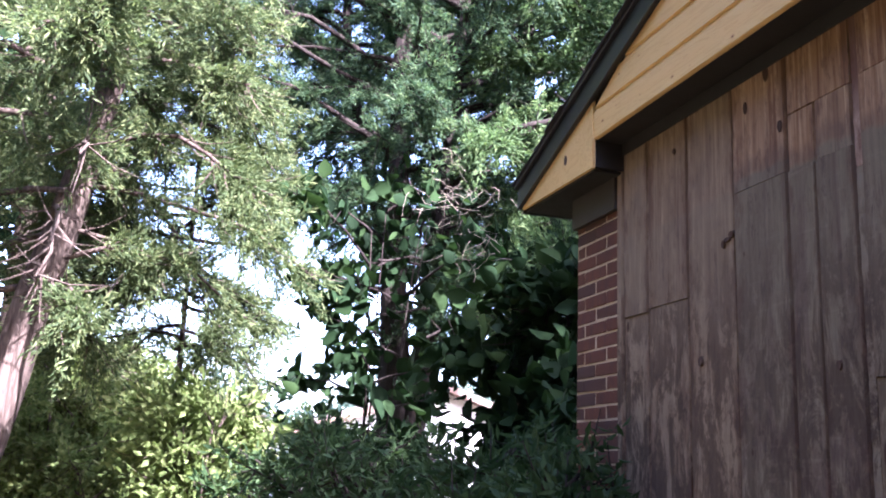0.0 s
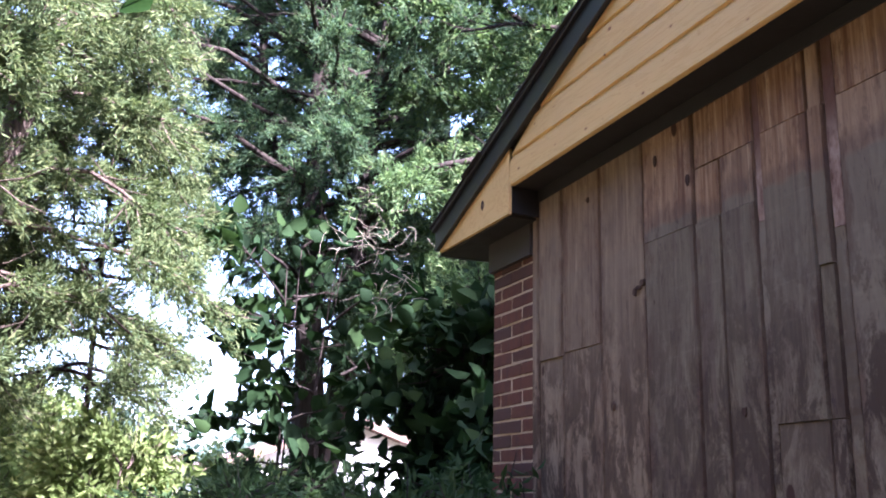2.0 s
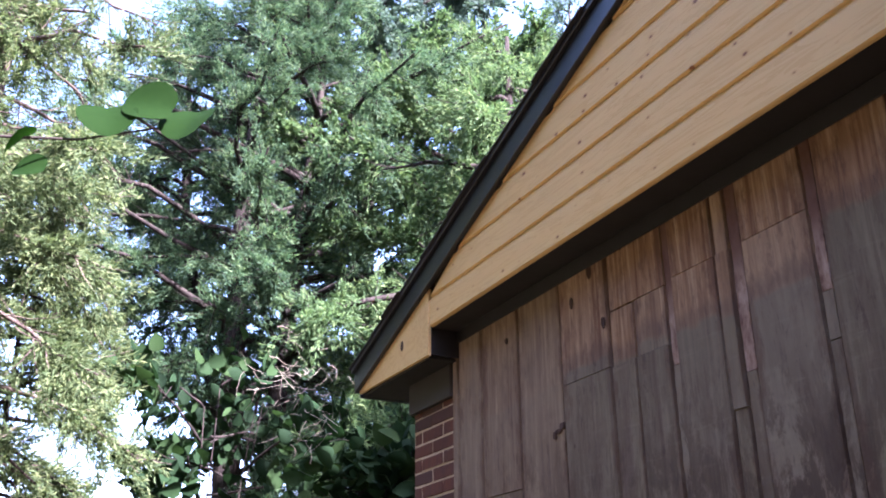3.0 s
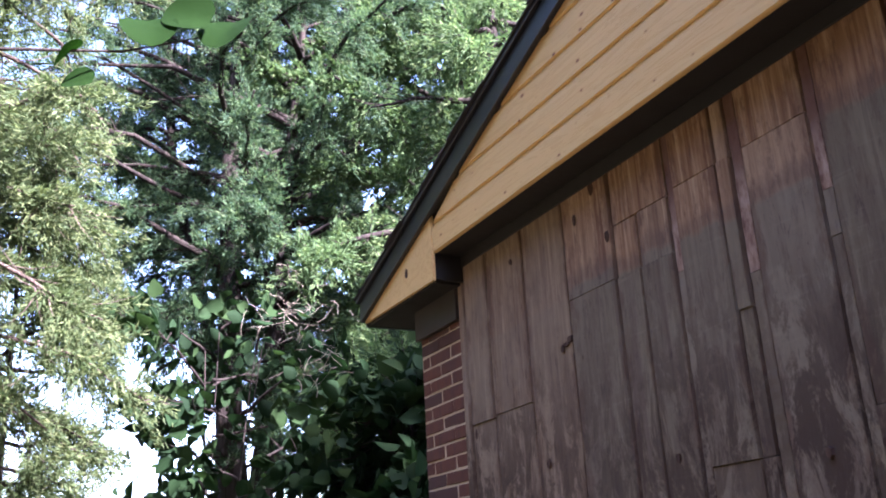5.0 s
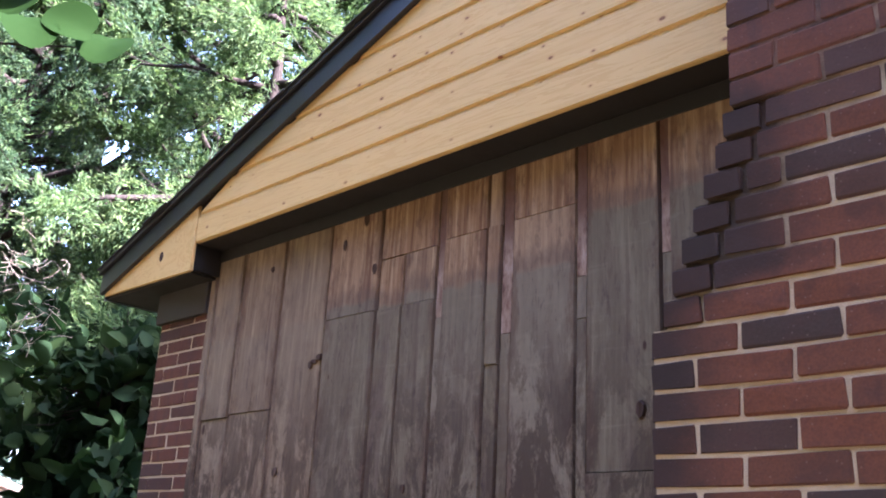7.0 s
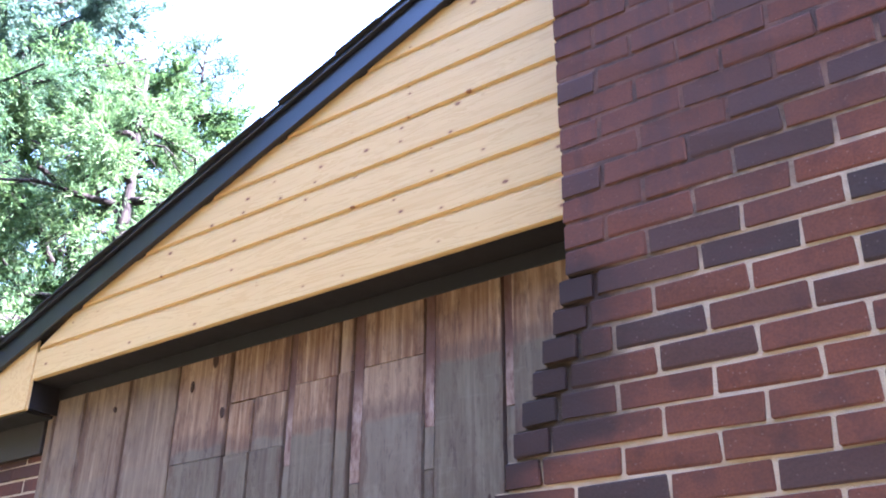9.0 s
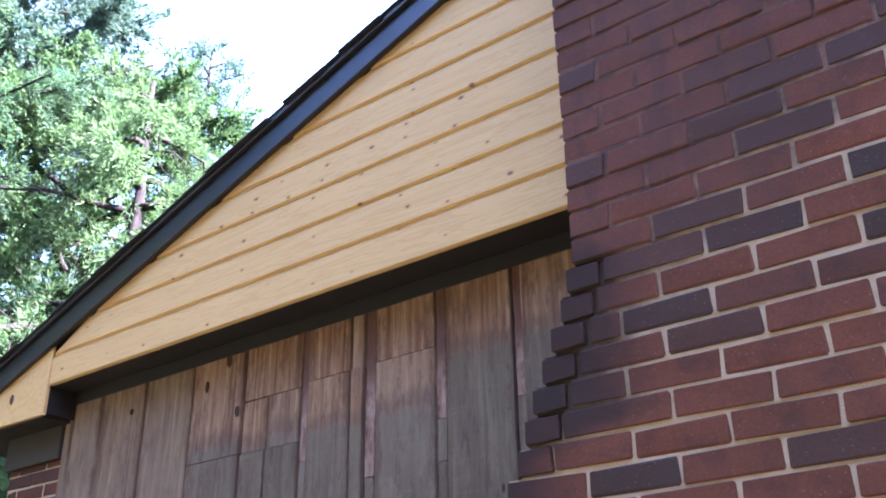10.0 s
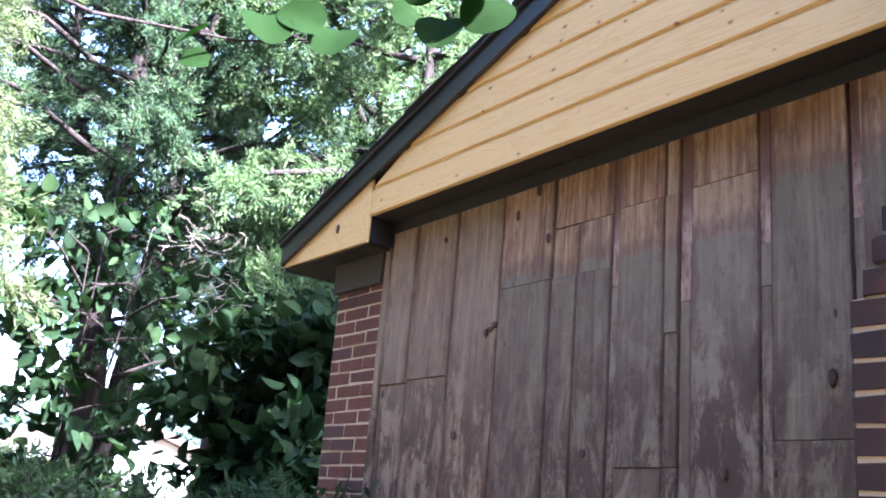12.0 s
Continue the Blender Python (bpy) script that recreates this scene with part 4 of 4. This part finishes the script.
def far_house(x0, x1, y0, y1, wall, ridge, label):
    h = holder("house", label, "house", ((x0 + x1) / 2, (y0 + y1) / 2, 0), group="distant houses")
    inv = Matrix.Translation(-h.location)
    made = [part("wall", box(x0, x1, y0, y1, -0.1, wall, 0.01), WHITE, h, "white painted wall")]
    xm = (x0 + x1) / 2
    for s in (1, -1):
        e = x1 + 0.4 if s > 0 else x0 - 0.4
        bm = bmesh.new()
        f = [bm.verts.new(c) for c in ((e, y0 - 0.3, wall - 0.1), (e, y1 + 0.3, wall - 0.1), (xm, y1 + 0.3, ridge), (xm, y0 - 0.3, ridge))]
        b = [bm.verts.new((v.co.x, v.co.y, v.co.z + 0.15)) for v in f]
        bm.faces.new(f)
        bm.faces.new(b[::-1])
        for i in range(4):
            bm.faces.new((f[i], b[i], b[(i + 1) % 4], f[(i + 1) % 4]))
        bmesh.ops.recalc_face_normals(bm, faces=bm.faces)
        made.append(part("roof", bm, ROOFBROWN, h, "brown shingle roof"))
    n = int((y1 - y0) / 2.4)
    for i in range(n):
        yc = y0 + (i + 0.5) * (y1 - y0) / n
        w = part("window", box(x1 - 0.02, x1 + 0.05, yc - 0.5, yc + 0.5, wall * 0.4, wall * 0.8, 0.01), WHITE, h)
        g = part("pane", box(x1 + 0.052, x1 + 0.06, yc - 0.42, yc + 0.42, wall * 0.43, wall * 0.77), DARKGLASS, w)
        made += [w, g]
    for o in made:
        o.data.transform(inv)


def gable_house(x0, x1, y0, y1, wall, ridge, label):
    """A low house that turns its gable to the yard."""
    h = holder("house", label, "house", ((x0 + x1) / 2, (y0 + y1) / 2, 0), group="distant houses")
    ym = (y0 + y1) / 2

    def across(bm):
        for v in bm.verts:
            v.co = Vector((v.co.y, v.co.x, v.co.z)) - h.location
        bmesh.ops.recalc_face_normals(bm, faces=bm.faces)
        return bm
    part("wall", across(prism([(y0, -0.1), (y1, -0.1), (y1, wall), (ym, ridge), (y0, wall)], x0, x1)), WHITE, h, "white painted wall")
    for e in (y0 - 0.4, y1 + 0.4):
        d = (ridge - wall) / (ym - y0) * 0.4
        part("roof", across(prism([(e, wall - d), (ym, ridge + 0.01), (ym, ridge + 0.20), (e, wall - d + 0.18)], x0 - 0.3, x1 + 0.4)), ROOFBROWN, h, "brown shingle roof")
    for k in (0.22, 0.5, 0.78):
        yc = y0 + (y1 - y0) * k
        w = part("window", across(box(yc - 0.5, yc + 0.5, x1 - 0.02, x1 + 0.05, 0.9, 1.9, 0.01)), WHITE, h)
        part("pane", across(box(yc - 0.42, yc + 0.42, x1 + 0.052, x1 + 0.06, 0.98, 1.82)), DARKGLASS, w)


far_woods()
gable_house(-29, -20.5, 1.9, 9.5, 2.3, 3.55, "white bungalow with low brown roof beyond the trees")
far_house(-36, -30, -2.0, 2.6, 2.4, 3.0, "small white house with brown roof, far off")


# ---- the twig in front of the camera ----
def round_leaf(size, curl, q):
    """A heart-shaped leaf, stalk end at the origin, along +x, gently cupped."""
    bm = bmesh.new()
    rim = []
    n = 22
    for i in range(n):
        a = 2 * math.pi * i / n
        r = 0.5 * (1 + 0.10 * math.cos(a) ** 3 - 0.16 * math.exp(-((a - math.pi) / 0.35) ** 2))
        x, y = 0.5 + r * math.cos(a), r * math.sin(a) * 0.98
        rim.append((x, y))
    rings = []
    for k, s in enumerate((1.0, 0.66, 0.33)):
        rings.append([bm.verts.new((size * (0.42 + (x - 0.42) * s), size * y * s, size * (curl * (abs(y * s) ** 1.6) - 0.18 * ((x - 0.42) * s) ** 2 + q.uniform(-0.006, 0.006)))) for x, y in rim])
    c = bm.verts.new((size * 0.42, 0, 0))
    for p, r in zip(rings, rings[1:]):
        for i in range(n):
            j = (i + 1) % n
            bm.faces.new((p[i], p[j], r[j], r[i]))
    for i in range(n):
        bm.faces.new((rings[-1][i], rings[-1][(i + 1) % n], c))
    return bm


def make_near_twig():
    q = random.Random(91)
    t = holder("redbud_sapling", "thin redbud sapling with round green leaves, one yellowed", "sapling", (3.22, -3.05, -0.03))
    inv = Matrix.Translation(-t.location)
    for way in (BRANCH, SIDE_BRANCH):
        r0 = 0.007 if way is BRANCH else 0.005
        ob = part("stem", tube([[(p, r0 * (1 - 0.85 * i / (len(way) - 1))) for i, p in enumerate(way)]], 8), BARK_DARK, t, smooth=True)
        ob.data.transform(inv)
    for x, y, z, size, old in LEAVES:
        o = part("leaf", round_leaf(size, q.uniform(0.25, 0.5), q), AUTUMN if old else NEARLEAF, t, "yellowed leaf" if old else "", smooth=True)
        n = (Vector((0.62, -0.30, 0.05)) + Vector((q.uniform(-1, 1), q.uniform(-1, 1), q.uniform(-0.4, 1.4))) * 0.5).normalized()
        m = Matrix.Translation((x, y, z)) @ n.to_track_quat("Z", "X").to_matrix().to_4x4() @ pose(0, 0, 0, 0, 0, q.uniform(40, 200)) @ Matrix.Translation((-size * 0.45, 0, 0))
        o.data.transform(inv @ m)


BRANCH = [(3.22, -3.05, -0.03), (3.25, -2.95, 0.9), (3.32, -2.72, 1.6), (3.40, -2.35, 1.98), (3.479, -2.136, 2.084), (3.572, -2.119, 2.033), (3.691, -2.107, 1.964), (3.778, -2.102, 1.920)]
SIDE_BRANCH = [(3.36, -2.55, 1.80), (3.05, -2.25, 2.22), (2.815, -2.03, 2.32), (2.828, -1.814, 2.353), (2.869, -1.664, 2.396)]
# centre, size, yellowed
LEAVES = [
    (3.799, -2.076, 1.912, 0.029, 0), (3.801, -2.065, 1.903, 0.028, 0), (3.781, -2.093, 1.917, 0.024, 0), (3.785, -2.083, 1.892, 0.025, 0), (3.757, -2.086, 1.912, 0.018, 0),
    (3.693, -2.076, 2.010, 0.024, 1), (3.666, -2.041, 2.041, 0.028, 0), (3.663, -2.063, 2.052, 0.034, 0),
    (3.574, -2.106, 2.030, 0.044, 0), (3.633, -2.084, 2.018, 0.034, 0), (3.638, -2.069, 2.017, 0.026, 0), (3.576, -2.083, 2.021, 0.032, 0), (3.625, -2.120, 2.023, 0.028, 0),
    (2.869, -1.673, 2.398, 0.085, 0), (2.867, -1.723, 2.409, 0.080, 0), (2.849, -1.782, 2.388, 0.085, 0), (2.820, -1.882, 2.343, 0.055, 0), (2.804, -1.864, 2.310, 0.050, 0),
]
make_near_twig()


def dead_spray(parent, at, size, n, seed):
    """A tangle of pale bare twigs hanging from the juniper's shaded side."""
    q = np.random.default_rng(seed)
    paths = []
    base = np.array(at) - np.array(parent.location)
    for _ in range(n):
        p = base + q.normal(scale=size * 0.4, size=3)
        d = unit(q.normal(size=3) + np.array([0.3, -0.5, -0.5]))
        row, l, r = [], size * q.uniform(0.25, 0.7), q.uniform(0.002, 0.0042)
        for k in range(5):
            row.append((tuple(p), r * (1 - 0.18 * k)))
            d = unit(d + q.normal(scale=0.35, size=3))
            p = p + d * l / 4
        paths.append(row)
    tagged(part("dead_spray", tube(paths, 4), TWIG, parent, "pale bare twigs"), kind="stuff")


dead_spray(JUNIPER, (-1.95, 0.0, 3.42), 0.36, 40, 61)
dead_spray(JUNIPER, (-2.0, 0.16, 3.08), 0.32, 26, 62)
make_corner()
make_chimney()
